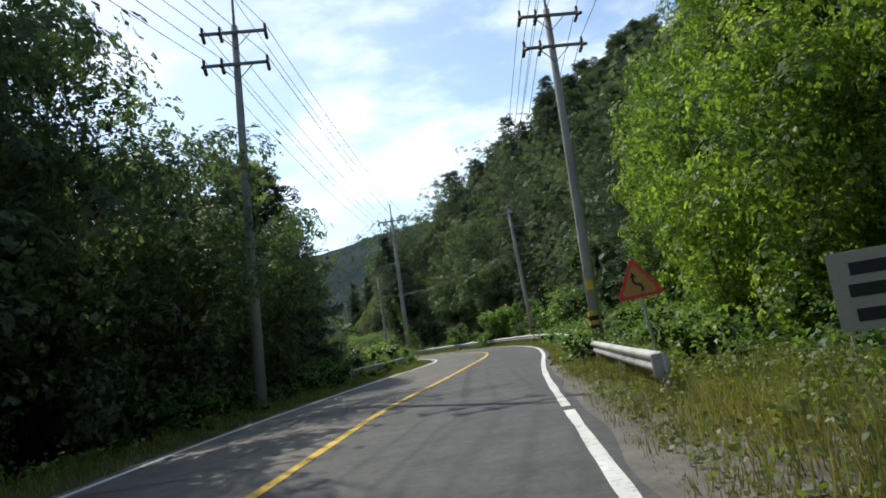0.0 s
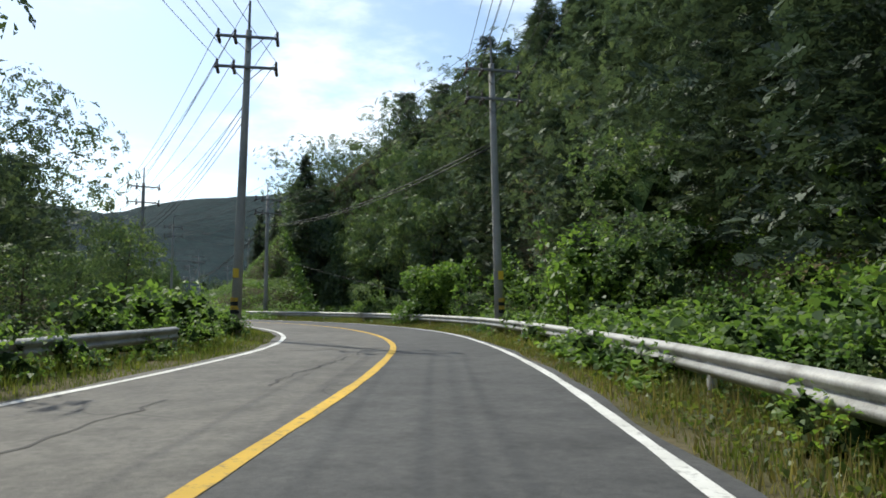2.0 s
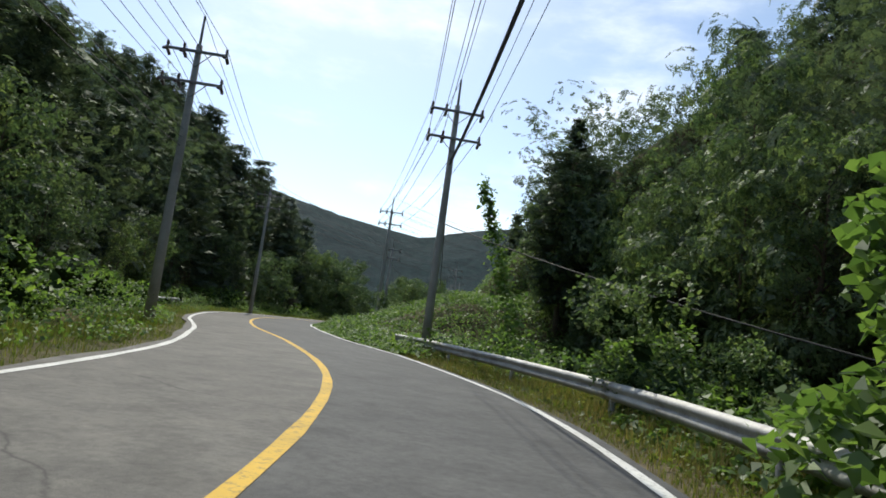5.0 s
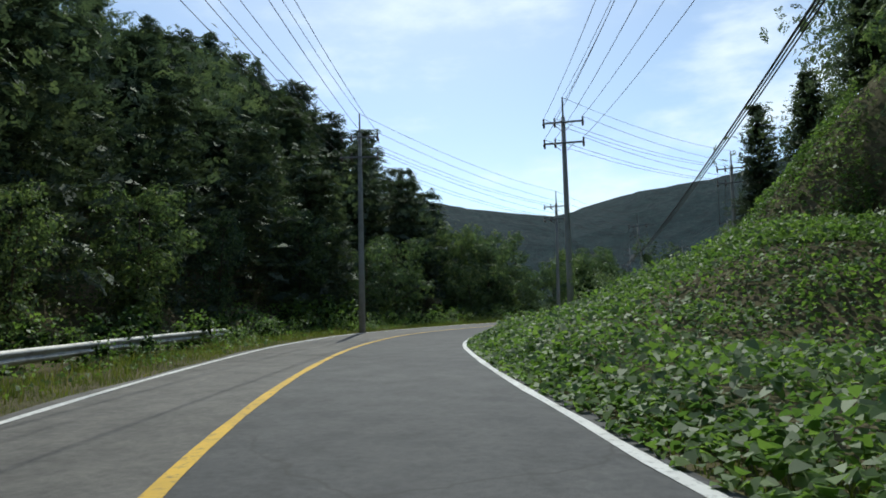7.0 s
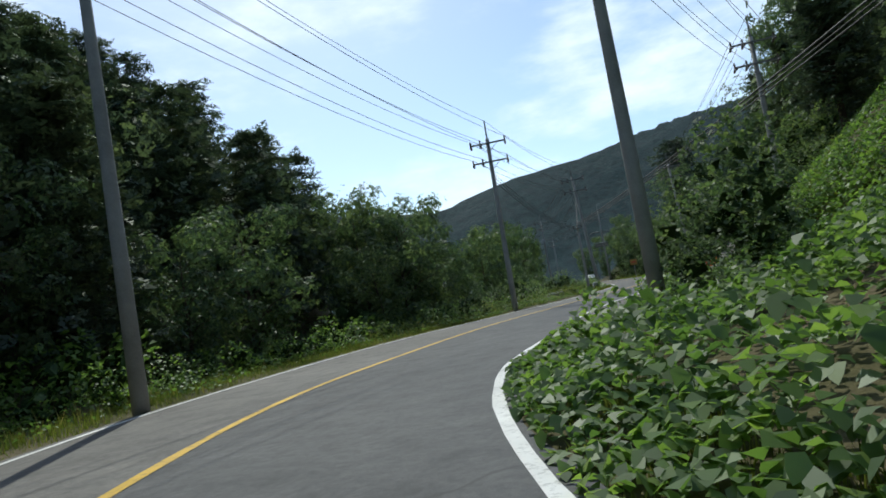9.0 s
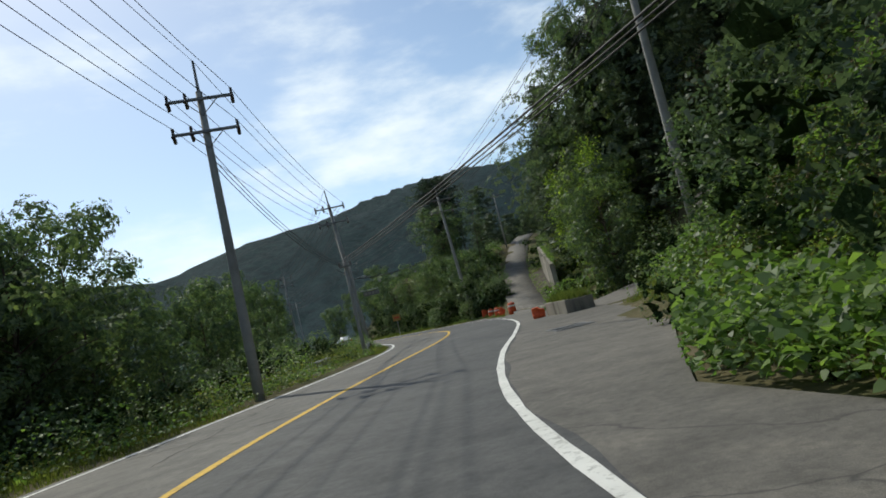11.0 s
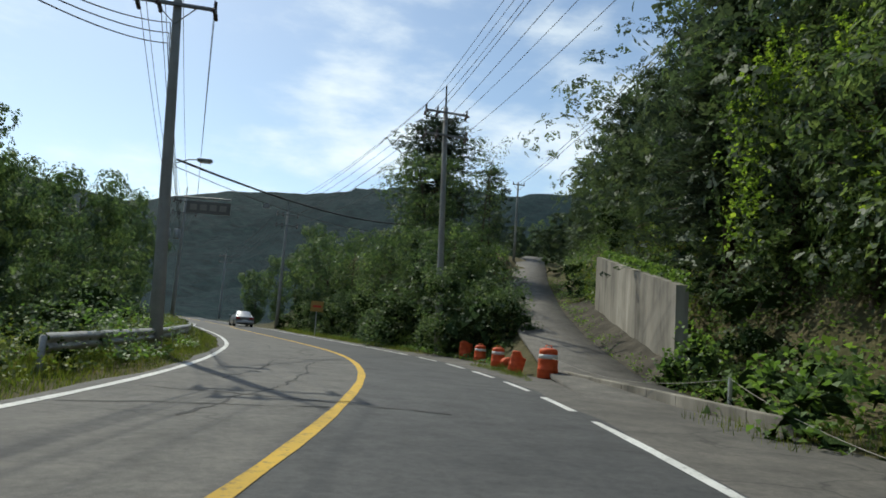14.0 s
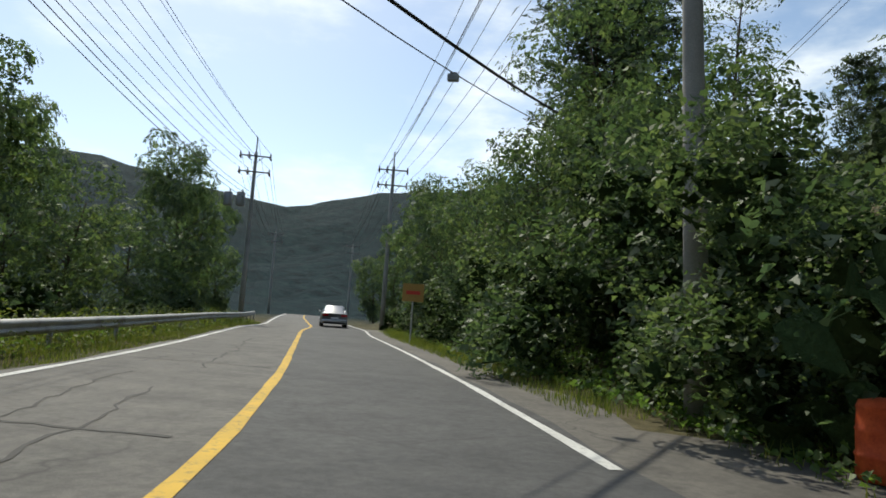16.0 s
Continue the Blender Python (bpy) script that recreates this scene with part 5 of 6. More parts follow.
for y, lo, hi in ((7.0, -3.2, 0.2), (13.5, -3.2, 2.9), (27, -3.3, -0.2), (40, -3.3, 1.2), (52, -2.8, 0.0), (90, -3.2, 1.4), (122, -3.3, -0.2), (128.5, -3.3, 2.2), (135.5, -3.2, -0.1), (141, -3.2, -0.4), (147, -3.2, 0), (149.2, -3.1, 1.6), (158, -3.3, 0), (165.5, -3.3, -0.3), (172, -3.3, -0.1)):
    v, f = [], []
    slant, yy = r.uniform(-0.25, 0.25), y
    xs = np.arange(lo, hi, 0.22)
    for k, o in enumerate(xs):
        yy += slant * 0.22 + r.normal(0, 0.045)
        w = 0.012 + 0.03 * r.uniform() * (0.4 + abs(math.sin(o * 1.7 + y)))
        z = 0.0065 + 0.015 * (1 - abs(o) / 3.4)
        v += [(mid_x(yy) + o, yy - w, z), (mid_x(yy) + o, yy + w, z)]
        if k:
            f.append((2 * k - 2, 2 * k, 2 * k + 1, 2 * k - 1))
    setting("road_crack", Shape().add(v, f), BLACK, "dark jagged crack across the worn lane", "crack")


for y, o, length in ((8.0, -1.5, 9.0), (24.0, -1.9, 8.0), (33.0, -1.2, 7.0), (120.0, -1.7, 10.0), (132.0, -1.2, 8.0), (146.5, -1.5, 11.0), (159.5, -1.3, 9.0), (163.0, -2.2, 7.0), (171.0, -1.5, 12.0), (151.0, -2.4, 6.0)):
    v, f = [], []
    for k, yy in enumerate(np.arange(y, y + length, 0.2)):
        o += r.normal(0, 0.05)
        w = 0.008 + 0.022 * r.uniform() * (0.4 + abs(math.sin(yy * 2.3)))
        z = 0.0066 + 0.015 * (1 - abs(o) / 3.4)
        v += [(mid_x(yy) + o - w, yy, z), (mid_x(yy) + o + w, yy, z)]
        if k:
            f.append((2 * k - 2, 2 * k - 1, 2 * k + 1, 2 * k))
    setting("road_crack", Shape().add(v, f), BLACK, "dark wandering crack along the worn lane", "crack")


def ramp_road():
    v, f = [], []
    for k in range(60):
        y = 150.5 + k * 65 / 59
        x = float(np.interp(y, [p[1] for p in RAMP], [p[0] for p in RAMP]))
        z = float(np.interp(y, [p[1] for p in RAMP], [p[2] for p in RAMP])) + 0.02 - 0.08 * max(0, 1 - (y - 150.5) / 3.5)
        for o, dz in ((-1.75, -0.12), (-1.75, 0), (-0.3, 0.03), (0.95, 0), (0.95, -0.12)):
            v.append((x + o, y, z + dz))
        if k:
            f += [(5 * k - 5 + i, 5 * k - 4 + i, 5 * k + 1 + i, 5 * k + i) for i in range(4)]
    return Shape().add(v, f)


setting("side_road", ramp_road(), OLD_PAVING, "narrow paved side road climbing into the wood", "road", True)

bank_v, bank_f = [], []
for k in range(24):
    y = 156.5 + k * 17 / 23
    rx, rz = (float(np.interp(y, [p[1] for p in RAMP], [p[i] for p in RAMP])) for i in (0, 2))
    foot_z = float(np.interp(y, [156.5, 158, 163.8, 168.2, 173.5], [0.85, 1.1, 1.85, 2.55, 3.3]))
    for u in np.linspace(0, 1, 6):
        x = (rx + 0.9) * (1 - u) + (-18.24 + 0.122 * (y - 163.5)) * u + 0.25 * (u == 1)
        bank_v.append((x, y, (rz + 0.02) * (1 - u) + foot_z * u + 0.07 * math.sin(3 * y + 5 * u) * math.sin(1.3 * y) * (0.3 + u) - 0.05 * (u == 0)))
    if k:
        bank_f += [(6 * k - 6 + i, 6 * k - 5 + i, 6 * k + 1 + i, 6 * k + i) for i in range(5)]
setting("earth_bank", Shape().add(bank_v, bank_f), EARTH, "crumbling earth strip between the side road and the wall", "bank", True)

kerb = thing("kerb", "low concrete kerb between the lay-by and the side road", "kerb")
kpts = [(-23.15, 164.80), (-22.62, 161.30), (-22.26, 158.30), (-21.92, 155.04), (-21.46, 151.66), (-21.13, 148.32)]
for (xa, ya), (xb, yb) in zip(kpts, kpts[1:]):
    n = 3
    for k in range(n):
        a, b = Vector((xa, ya, 0)).lerp((xb, yb, 0), k / n), Vector((xa, ya, 0)).lerp((xb, yb, 0), (k + 1) / n)
        d = (b - a)
        m = Matrix.Translation((a + b) / 2) @ Matrix.Rotation(math.atan2(d.y, d.x), 4, "Z")
        part("kerbstone", Shape().box((-d.length / 2 + 0.006, -0.1, -0.1), (d.length / 2 - 0.006, 0.1, 0.22), m, 0.02), WALL, kerb)

rope = thing("rope_barrier", "slack pale rope strung from a short post to the planter", "barrier")
foot = Vector((-21.15, 150.36, -0.05))
part("post", Shape().tube([foot, foot + Vector((0.02, 0, 0.72))], 0.04, 8), STEEL, rope)
part("footing", Shape().box((foot.x - 0.11, foot.y - 0.11, -0.08), (foot.x + 0.11, foot.y + 0.11, 0.16), None, 0.02), CONCRETE, rope)
ends = [foot + Vector((0.02, 0, 0.7)), Vector((-22.89, 139.84, 0.5))]
sag = [ends[0].lerp(ends[1], k / 12) - Vector((0, 0, 0.42 * 4 * (k / 12) * (1 - k / 12))) for k in range(13)]
part("rope", Shape().tube(sag, 0.006, 5), SIGN_F, rope, "", True)
sag = [ends[0].lerp(Vector((-22.85, 156.62, 0.6)), k / 12) - Vector((0, 0, 0.3 * 4 * (k / 12) * (1 - k / 12))) for k in range(13)]
part("rope", Shape().tube(sag, 0.006, 5), SIGN_F, rope, "", True)

# retaining walls
def retaining(name, pts, label):
    """pts: x, y, foot, top. One cast panel between each two points."""
    w = thing(name, label, "wall", kind="structure")
    for (xa, ya, fa, ta), (xb, yb, fb, tb) in zip(pts, pts[1:]):
        d = Vector((xb - xa, yb - ya, 0)).normalized()
        n = Vector((d.y, -d.x, 0)) * 0.35
        a, b = Vector((xa, ya, 0)) + d * 0.008, Vector((xb, yb, 0)) - d * 0.008
        v = [(*(a.xy), fa), (*(b.xy), fb), (*(b.xy), tb), (*(a.xy), ta)]
        v += [((a + n).x, (a + n).y, fa), ((b + n).x, (b + n).y, fb), ((b + n).x, (b + n).y, tb), ((a + n).x, (a + n).y, ta)]
        part("wall_panel", Shape().add(v, [(0, 3, 2, 1), (4, 5, 6, 7), (0, 1, 5, 4), (3, 7, 6, 2), (0, 4, 7, 3), (1, 2, 6, 5)]), WALL, w)
    return w


retaining("wall_1", [(-17.45, 169.9, 1.6, 5.15), (-17.87, 166.6, 1.2, 4.57), (-18.28, 163.3, 0.7, 3.99), (-18.7, 160.0, 0.3, 3.41), (-19.1, 156.7, -0.2, 2.85)], "tall rain-streaked concrete retaining wall beside the side road")
retaining("wall_2", [(-13.9, 143.2, -0.3, 3.95), (-13.0, 140.3, -0.3, 4.05), (-12.1, 137.4, -0.3, 4.1), (-11.3, 134.5, -0.3, 4.15), (-10.6, 131.6, -0.3, 4.15)], "tall concrete retaining wall at the back of the lay-by")


def wall_growth():
    """Creepers and grass that hang over the top of the wall beside the side road."""
    r = np.random.default_rng(79)
    pts = []
    for _ in range(150):
        y = 156.7 + 13.2 * r.uniform()
        u = (y - 156.7) / 13.2
        x, z = -19.1 + 1.65 * u, 2.85 + 2.3 * u
        n = int(r.integers(10, 34))
        hang = r.uniform(0.1, 0.35) + 0.7 * (r.uniform() > 0.86)
        drop = r.uniform(-0.35, hang, n)
        pts.append(np.column_stack([x - 0.06 + 0.35 * np.maximum(0, -drop) * r.uniform(0, 2, n) + r.normal(0, 0.05, n), y + r.normal(0, 0.16, n), z - drop]))
    for y, top in ((157.1, 2.6), (157.6, 1.9), (159.6, 1.3)):
        u = (y - 156.7) / 13.2
        n = 160
        pts.append(np.column_stack([-19.2 + 1.65 * u + r.normal(0, 0.07, n), y + r.normal(0, 0.28, n), 0.6 + (top - 0.6) * r.uniform(0, 1, n)]))
    v, f = kites(np.concatenate(pts), 0.085, r, 0.4, 0.4, 1.2)
    tagged(new("wall_creeper", mesh_of("wall_creeper", v, f, KUDZU)), "creepers and grass hanging over the top of the concrete wall", "vine", "", "stuff")


wall_growth()

# planter of concrete
planter = thing("concrete_planter", "rough concrete planter block overgrown with grass", "planter", at=Matrix.Translation((-22.96, 138.3, 0)) @ Matrix.Rotation(radians(-82.8), 4, "Z"))
for lo, hi in (((-1.5, 0, -0.1), (1.5, 0.2, 0.56)), ((1.3, 0.203, -0.1), (1.5, 1.25, 0.54)), ((-1.5, 0.203, -0.1), (-1.3, 1.25, 0.54)), ((-1.297, 1.05, -0.1), (1.297, 1.25, 0.52))):
    part("wall", Shape().box(lo, hi, None, 0.03), WALL, planter)
part("soil", Shape().box((-1.29, 0.21, -0.05), (1.29, 1.04, 0.46)), SOIL, planter)
r = np.random.default_rng(71)
k = 2600
p = np.column_stack([r.uniform(-1.43, 1.43, k), r.uniform(0.15, 1.2, k), np.full(k, 0.45)])
h = r.uniform(0.15, 0.55, k) * (1 + 0.6 * (r.uniform(0, 1, k) > 0.95))
a = r.uniform(0, 6.28, k)
side = np.column_stack([np.cos(a), np.sin(a), 0 * a]) * 0.014
tip = p + np.column_stack([r.normal(0, 0.12, (k, 2)), h])
part("grass_tuft", mesh_of("grass_tuft", np.stack([p - side, p + side, tip], 1).reshape(-1, 3), np.arange(3 * k).reshape(-1, 3), GRASS), None, planter)

# drain grate
grate = thing("drain_grate", "rusty steel drain grate set in the lay-by", "grate", at=Matrix.Translation((-24.4, 128.35, 0)) @ Matrix.Rotation(radians(4), 4, "Z"))
part("frame", Shape().box((-0.55, -0.75, -0.04), (0.55, -0.69, 0.012)).box((-0.55, 0.69, -0.04), (0.55, 0.75, 0.012)).box((-0.55, -0.69, -0.04), (-0.49, 0.69, 0.012)).box((0.49, -0.69, -0.04), (0.55, 0.69, 0.012)), ARM, grate)
# solid black block standing in for the shaded hollow under the bars
part("pit", Shape().box((-0.49, -0.69, -0.08), (0.49, 0.69, -0.0045)), BLACK, grate)
bar = Shape().box((-0.49, -0.026, -0.004), (0.49, 0.026, 0.012)).mesh("bar", ARM)
for k in range(11):
    o = part("bar", bar, None, grate)
    o.location = (0, -0.62 + k * 0.124, 0)


# ---------------------------------------------------------------- guardrails
def beam_section():
    return [(0.0, 0.0), (0.035, 0.03), (0.08, 0.055), (0.08, 0.105), (0.03, 0.145), (0.03, 0.175), (0.08, 0.215), (0.08, 0.265), (0.035, 0.29), (0.0, 0.32)]


def guardrail(y_from, y_to, off, label, top=0.74, flare=False, step=4.0):
    """Corrugated beams on posts, at a distance from the edge of the road."""
    g = thing("guardrail", label, "guardrail")
    side = 1 if off > 0 else -1
    ys = np.arange(y_from, y_to + 0.01, step)
    for ya in ys[:-1]:
        sh = Shape()
        prof = beam_section()
        rows = []
        for y in np.linspace(ya, ya + step, 5):
            p = Vector((*beside(y, off), 0))
            q = Vector((*beside(y + 0.2, off), 0)) - p
            n = Vector((-q.y, q.x, 0)).normalized() * side
            p.z = ground_z(p.x, p.y)
            p.z = max(p.z, -0.1) * 0.3
            rows.append([p + n * a + Vector((0, 0, top - 0.32 + b)) for a, b in prof] + [p + n * (a - 0.006) + Vector((0, 0, top - 0.32 + b)) for a, b in reversed(prof)])
        m = len(rows[0])
        v = [c for rr in rows for c in rr]
        f = [(i * m + j, i * m + (j + 1) % m, (i + 1) * m + (j + 1) % m, (i + 1) * m + j) for i in range(4) for j in range(m)]
        part("beam", sh.add(v, f), RAIL, g, "", True)
    for y in ys:
        x, yy = beside(y, off + side * 0.02)
        z = ground_z(x, yy)
        part("post", Shape().tube([(x, yy, z - 0.3), (x, yy, top - 0.05)], 0.057, 10), RAIL, g, "", True)
    if flare:
        x, yy = beside(ys[0], off)
        s = Shape().box((-0.16, -0.05, top - 0.33), (0.05, 0.0, top + 0.004), Matrix.Translation((x, yy, -0.03)), 0.02)
        part("end_terminal", s, RAIL, g, "", True)
    return g


guardrail(7.6, 75.7, 1.38, "weathered steel guardrail half hidden by grass along the bend", top=0.63, flare=True)
guardrail(28, 40, -1.9, "low steel guardrail lost among the bushes", top=0.62)
guardrail(84, 96, -2.7, "steel guardrail at the foot of the wooded slope", top=0.64)
guardrail(140, 144, -3.0, "steel guardrail half buried in weeds", top=0.5)
guardrail(150, 214, -1.5, "steel guardrail on the valley side", top=0.64)


# ---------------------------------------------------------------- utility poles
def insulator_mesh(size=1.0):
    return Shape().lathe([(0.012, 0), (0.05, 0.02), (0.05, 0.05), (0.025, 0.06), (0.055, 0.09), (0.055, 0.12), (0.025, 0.13), (0.05, 0.16), (0.05, 0.19), (0.015, 0.21)], 10).mesh("insulator", PORCELAIN, True)


INSULATOR = insulator_mesh()
STRAIN = Shape().lathe([(0.015, 0), (0.06, 0.03), (0.06, 0.08), (0.02, 0.1), (0.065, 0.14), (0.065, 0.2), (0.02, 0.22), (0.06, 0.26), (0.06, 0.32), (0.015, 0.36)], 10).mesh("strain_insulator", PORCELAIN, True)
HOOK = {}


def utility_pole(key, x, y, top, turn, label, arms=((0.3, 2.15), (1.42, 2.15)), band=False, lean=(0, 0), foot=None, finial=1.1, base_r=0.185, strain=True):
    """A concrete pole. turn: degrees of the crossarms about the vertical. arms: distance below the shaft's top and length."""
    z = ground_z(x, y) if foot is None else foot
    p = thing("utility_pole", label, "utility pole", "poles along the road", Matrix.Translation((x, y, z)) @ Matrix.Rotation(radians(turn), 4, "Z"))
    tall = top - z - finial
    at = lambda h: Vector((lean[0] * h, lean[1] * h, h))
    part("shaft", Shape().tube([at(-0.6), at(tall * 0.33), at(tall * 0.66), at(tall)], [base_r, base_r * 0.86, base_r * 0.72, base_r * 0.58], 16), CONCRETE, p, "", True)
    if finial > 0.3:
        part("peak_rod", Shape().tube([at(tall - 0.5), at(tall + finial)], [0.055, 0.04], 8), ARM, p)
    hooks = [p.matrix_basis @ at(tall + finial)]
    for down, length in arms:
        h = tall - down
        c = at(h) + Vector((0, -base_r * 0.62 - 0.05, 0))
        arm = part("crossarm", Shape().box((c.x - length / 2, c.y - 0.045, h - 0.045), (c.x + length / 2, c.y + 0.045, h + 0.045), None, 0.008), ARM, p)
        part("brace", Shape().tube([(c.x - 0.55, c.y, h - 0.03), (c.x, c.y + 0.05, h - 0.55), (c.x + 0.55, c.y, h - 0.03)], 0.018, 6), ARM, arm)
        for u in (-0.95, -0.42, 0.95) if length > 1.5 else (-0.9, 0.9):
            q = Vector((c.x + u * length / 2, c.y, h + 0.045))
            o = part("insulator", INSULATOR, None, arm)
            o.location = q
            if strain:
                for s in (-1, 1):
                    o = part("strain_insulator", STRAIN, None, arm)
                    o.matrix_basis = Matrix.Translation((q.x, q.y, h - 0.03)) @ Matrix.Rotation(radians(112 * s), 4, "X")
            hooks.append(p.matrix_basis @ (q + Vector((0, 0, 0.2))))
    if band:
        for k in range(4):
            part("warning_stripe", Shape().lathe([(base_r * 1.0, 0.85 + 0.14 * k), (base_r * 1.012, 0.85 + 0.14 * k), (base_r * 1.005, 0.99 + 0.14 * k), (base_r * 0.99, 0.99 + 0.14 * k)], 16), YELLOW if k % 2 else BLACK, p, "yellow and black warning band")
        part("notice_plate", Shape().box((-0.1, -base_r - 0.012, 2.1), (0.1, -base_r + 0.02, 2.42), None, 0.004), SIGN_Y, p, "small yellow notice plate")
    HOOK[key] = hooks
    return p


grey = "grey concrete utility pole with two steel crossarms and insulators"
utility_pole("La", -6.65, 18.64, 13.78, 8, grey, lean=(0.045, 0))
utility_pole("Ra", 4.10, 19.12, 12.93, 8, grey, band=True, lean=(0.032, 0))
utility_pole("Lb", -3.50, 47.12, 12.12, 4, grey, band=True, lean=(0.02, 0))
utility_pole("Rb", 5.95, 47.88, 11.46, 6, grey, band=True, lean=(-0.024, 0))
utility_pole("Lc", -15.29, 71.72, 10.93, 25, grey)
utility_pole("Rc", -7.65, 77.97, 11.12, 28, grey)
utility_pole("Ld", -34.64, 104.06, 12.24, 30, grey, foot=0.3)
utility_pole("Rd", -24.25, 108.37, 12.29, 20, grey)
utility_pole("Lf", -34.10, 130.68, 11.40, 14, grey, foot=-1.2, lean=(0.016, 0))
utility_pole("Rf", -19.30, 130.25, 12.80, 8, "bare grey concrete utility pole standing on the overgrown bank", lean=(0.012, 0))
utility_pole("Lg", -33.30, 156.85, 12.01, 8, "grey concrete utility pole carrying a sign and a street lamp", foot=-0.8, lean=(-0.055, 0))
utility_pole("Ri", -25.15, 169.92, 12.93, 12, "grey concrete utility pole rising from a mound of vines", lean=(-0.04, 0))
utility_pole("Ll", -48.33, 202.33, 12.87, 20, "grey concrete utility pole with transformers")
utility_pole("Rm", -39.23, 205.66, 12.90, 14, grey)
utility_pole("Lz", -68, 250, 13, 20, grey)
utility_pole("Rz", -60, 262, 13, 16, grey)
utility_pole("Rk", -16.9, 199.5, 15.7, 10, "slim dark pole beside the climbing side road", arms=((0.3, 1.2),), finial=0.2, base_r=0.13, strain=False)
utility_pole("Ly", -9.5, -18, 11, 6, grey)
utility_pole("Ry", 1.2, -16, 11, 6, grey)
utility_pole("Tj", -32.54, 146.85, 5.62, 12, "short grey pole carrying telephone cables", arms=((0.25, 0.7),), finial=0.2, base_r=0.13, strain=False, foot=-0.9)


def wire(a, b, sag, radius, label, category="cable"):
    a, b = Vector(a), Vector(b)
    n = 14
    pts = [a.lerp(b, k / n) - Vector((0, 0, sag * 4 * (k / n) * (1 - k / n))) for k in range(n + 1)]
    return tagged(new("power_line", Shape().tube(pts, radius, 5).mesh("power_line", CABLE, True)), label, category, "overhead lines")


for chain in (("Ly", "La", "Lb", "Lc", "Ld", "Lf", "Lg", "Ll", "Lz"), ("Ry", "Ra", "Rb", "Rc", "Rd", "Rf", "Ri", "Rm", "Rz")):
    for p, q in zip(chain, chain[1:]):
        for ha, hb in zip(HOOK[p], HOOK[q]):
            wire(ha, hb, 0.018 * (ha - hb).length, 0.011, "thin dark power line slung between the poles")
low = lambda k, h: HOOK[k][0] - Vector((0, 0, h))
for k in range(3):
    wire(low("Lf", 3.2 + 0.25 * k), low("Tj", 0.3 + 0.1 * k), 0.7, 0.014, "black telephone cable between the poles")
    wire(low("Tj", 0.3 + 0.1 * k), low("Lg", 3.0 + 0.3 * k), 0.2, 0.014, "black telephone cable between the poles")
    wire(low("Lg", 3.0 + 0.3 * k), low("Ll", 4.0 + 0.3 * k), 1.0, 0.014, "black telephone cable between the poles")
    wire(low("Lb", 3.6 + 0.3 * k), low("Lc", 4.2 + 0.3 * k), 0.7, 0.013, "black telephone cable between the poles")
wire((-33.4, 156.9, 5.2), (-25.2, 187.5, 9.0), 0.72, 0.035, "thick black cable drooping across the road")
wire((-33.4, 156.9, 5.0), (-25.2, 187.5, 8.6), 0.95, 0.012, "black cable drooping across the road")
for k in range(3):
    wire(low("Tj", 0.05 + 0.12 * k), low("Rc", 3.4 + 0.12 * k), 0.9, 0.02 if k else 0.03, "thick black cable bundle crossing over the road")
for k in range(2):
    wire(low("Rc", 3.4 + 0.15 * k), low("Rb", 4.2 + 0.15 * k), 0.8, 0.026, "thick twisted cable bundle slung between the poles")
for u in (0.17, 0.5):
    p = Vector((-33.4, 156.9, 5.0)).lerp(Vector((-25.2, 187.5, 8.6)), u) - Vector((0, 0, 0.95 * 4 * u * (1 - u)))
    box = thing("cable_joint", "small grey joint box hung on the drooping cable", "cable joint", "joint boxes on the cable", Matrix.Translation(p))
    part("case", Shape().box((-0.11, -0.06, -0.16), (0.11, 0.06, -0.02), None, 0.02), TIN, box)
    part("hanger", Shape().box((-0.07, -0.015, -0.03), (0.07, 0.015, 0.02), None, 0.004), ARM, box)
for k in range(2):
    wire(low("Rk", 0.3 + 0.3 * k), low("Rf", 1.5 + 0.3 * k), 1.2, 0.014, "black cable along the wood")
wire((-7.65, 77.97, 5.2), (8, 66, 1.0), 0.3, 0.02, "slack guy wire running down to the ground")


# street lamp, hanging sign, transformers
def lamp_on_pole():
    t = thing("street_lamp", "grey street lamp on a short arm on the pole", "street lamp", at=Matrix.Translation((-33.5, 156.85, 5.1)) @ Matrix.Rotation(radians(4), 4, "Z") @ Matrix.Scale(0.72, 4))
    part("arm", Shape().tube([(0.14, 0, 0), (0.6, 0, 0.18), (1.0, 0, 0.2)], 0.025, 8), TIN, t, "", True)
    part("head", Shape().box((0.9, -0.13, 0.13), (1.45, 0.13, 0.26), None, 0.05), TIN, t)
    part("lens", Shape().box((0.98, -0.1, 0.1), (1.38, 0.1, 0.135), None, 0.01), BAND, t)
    return t


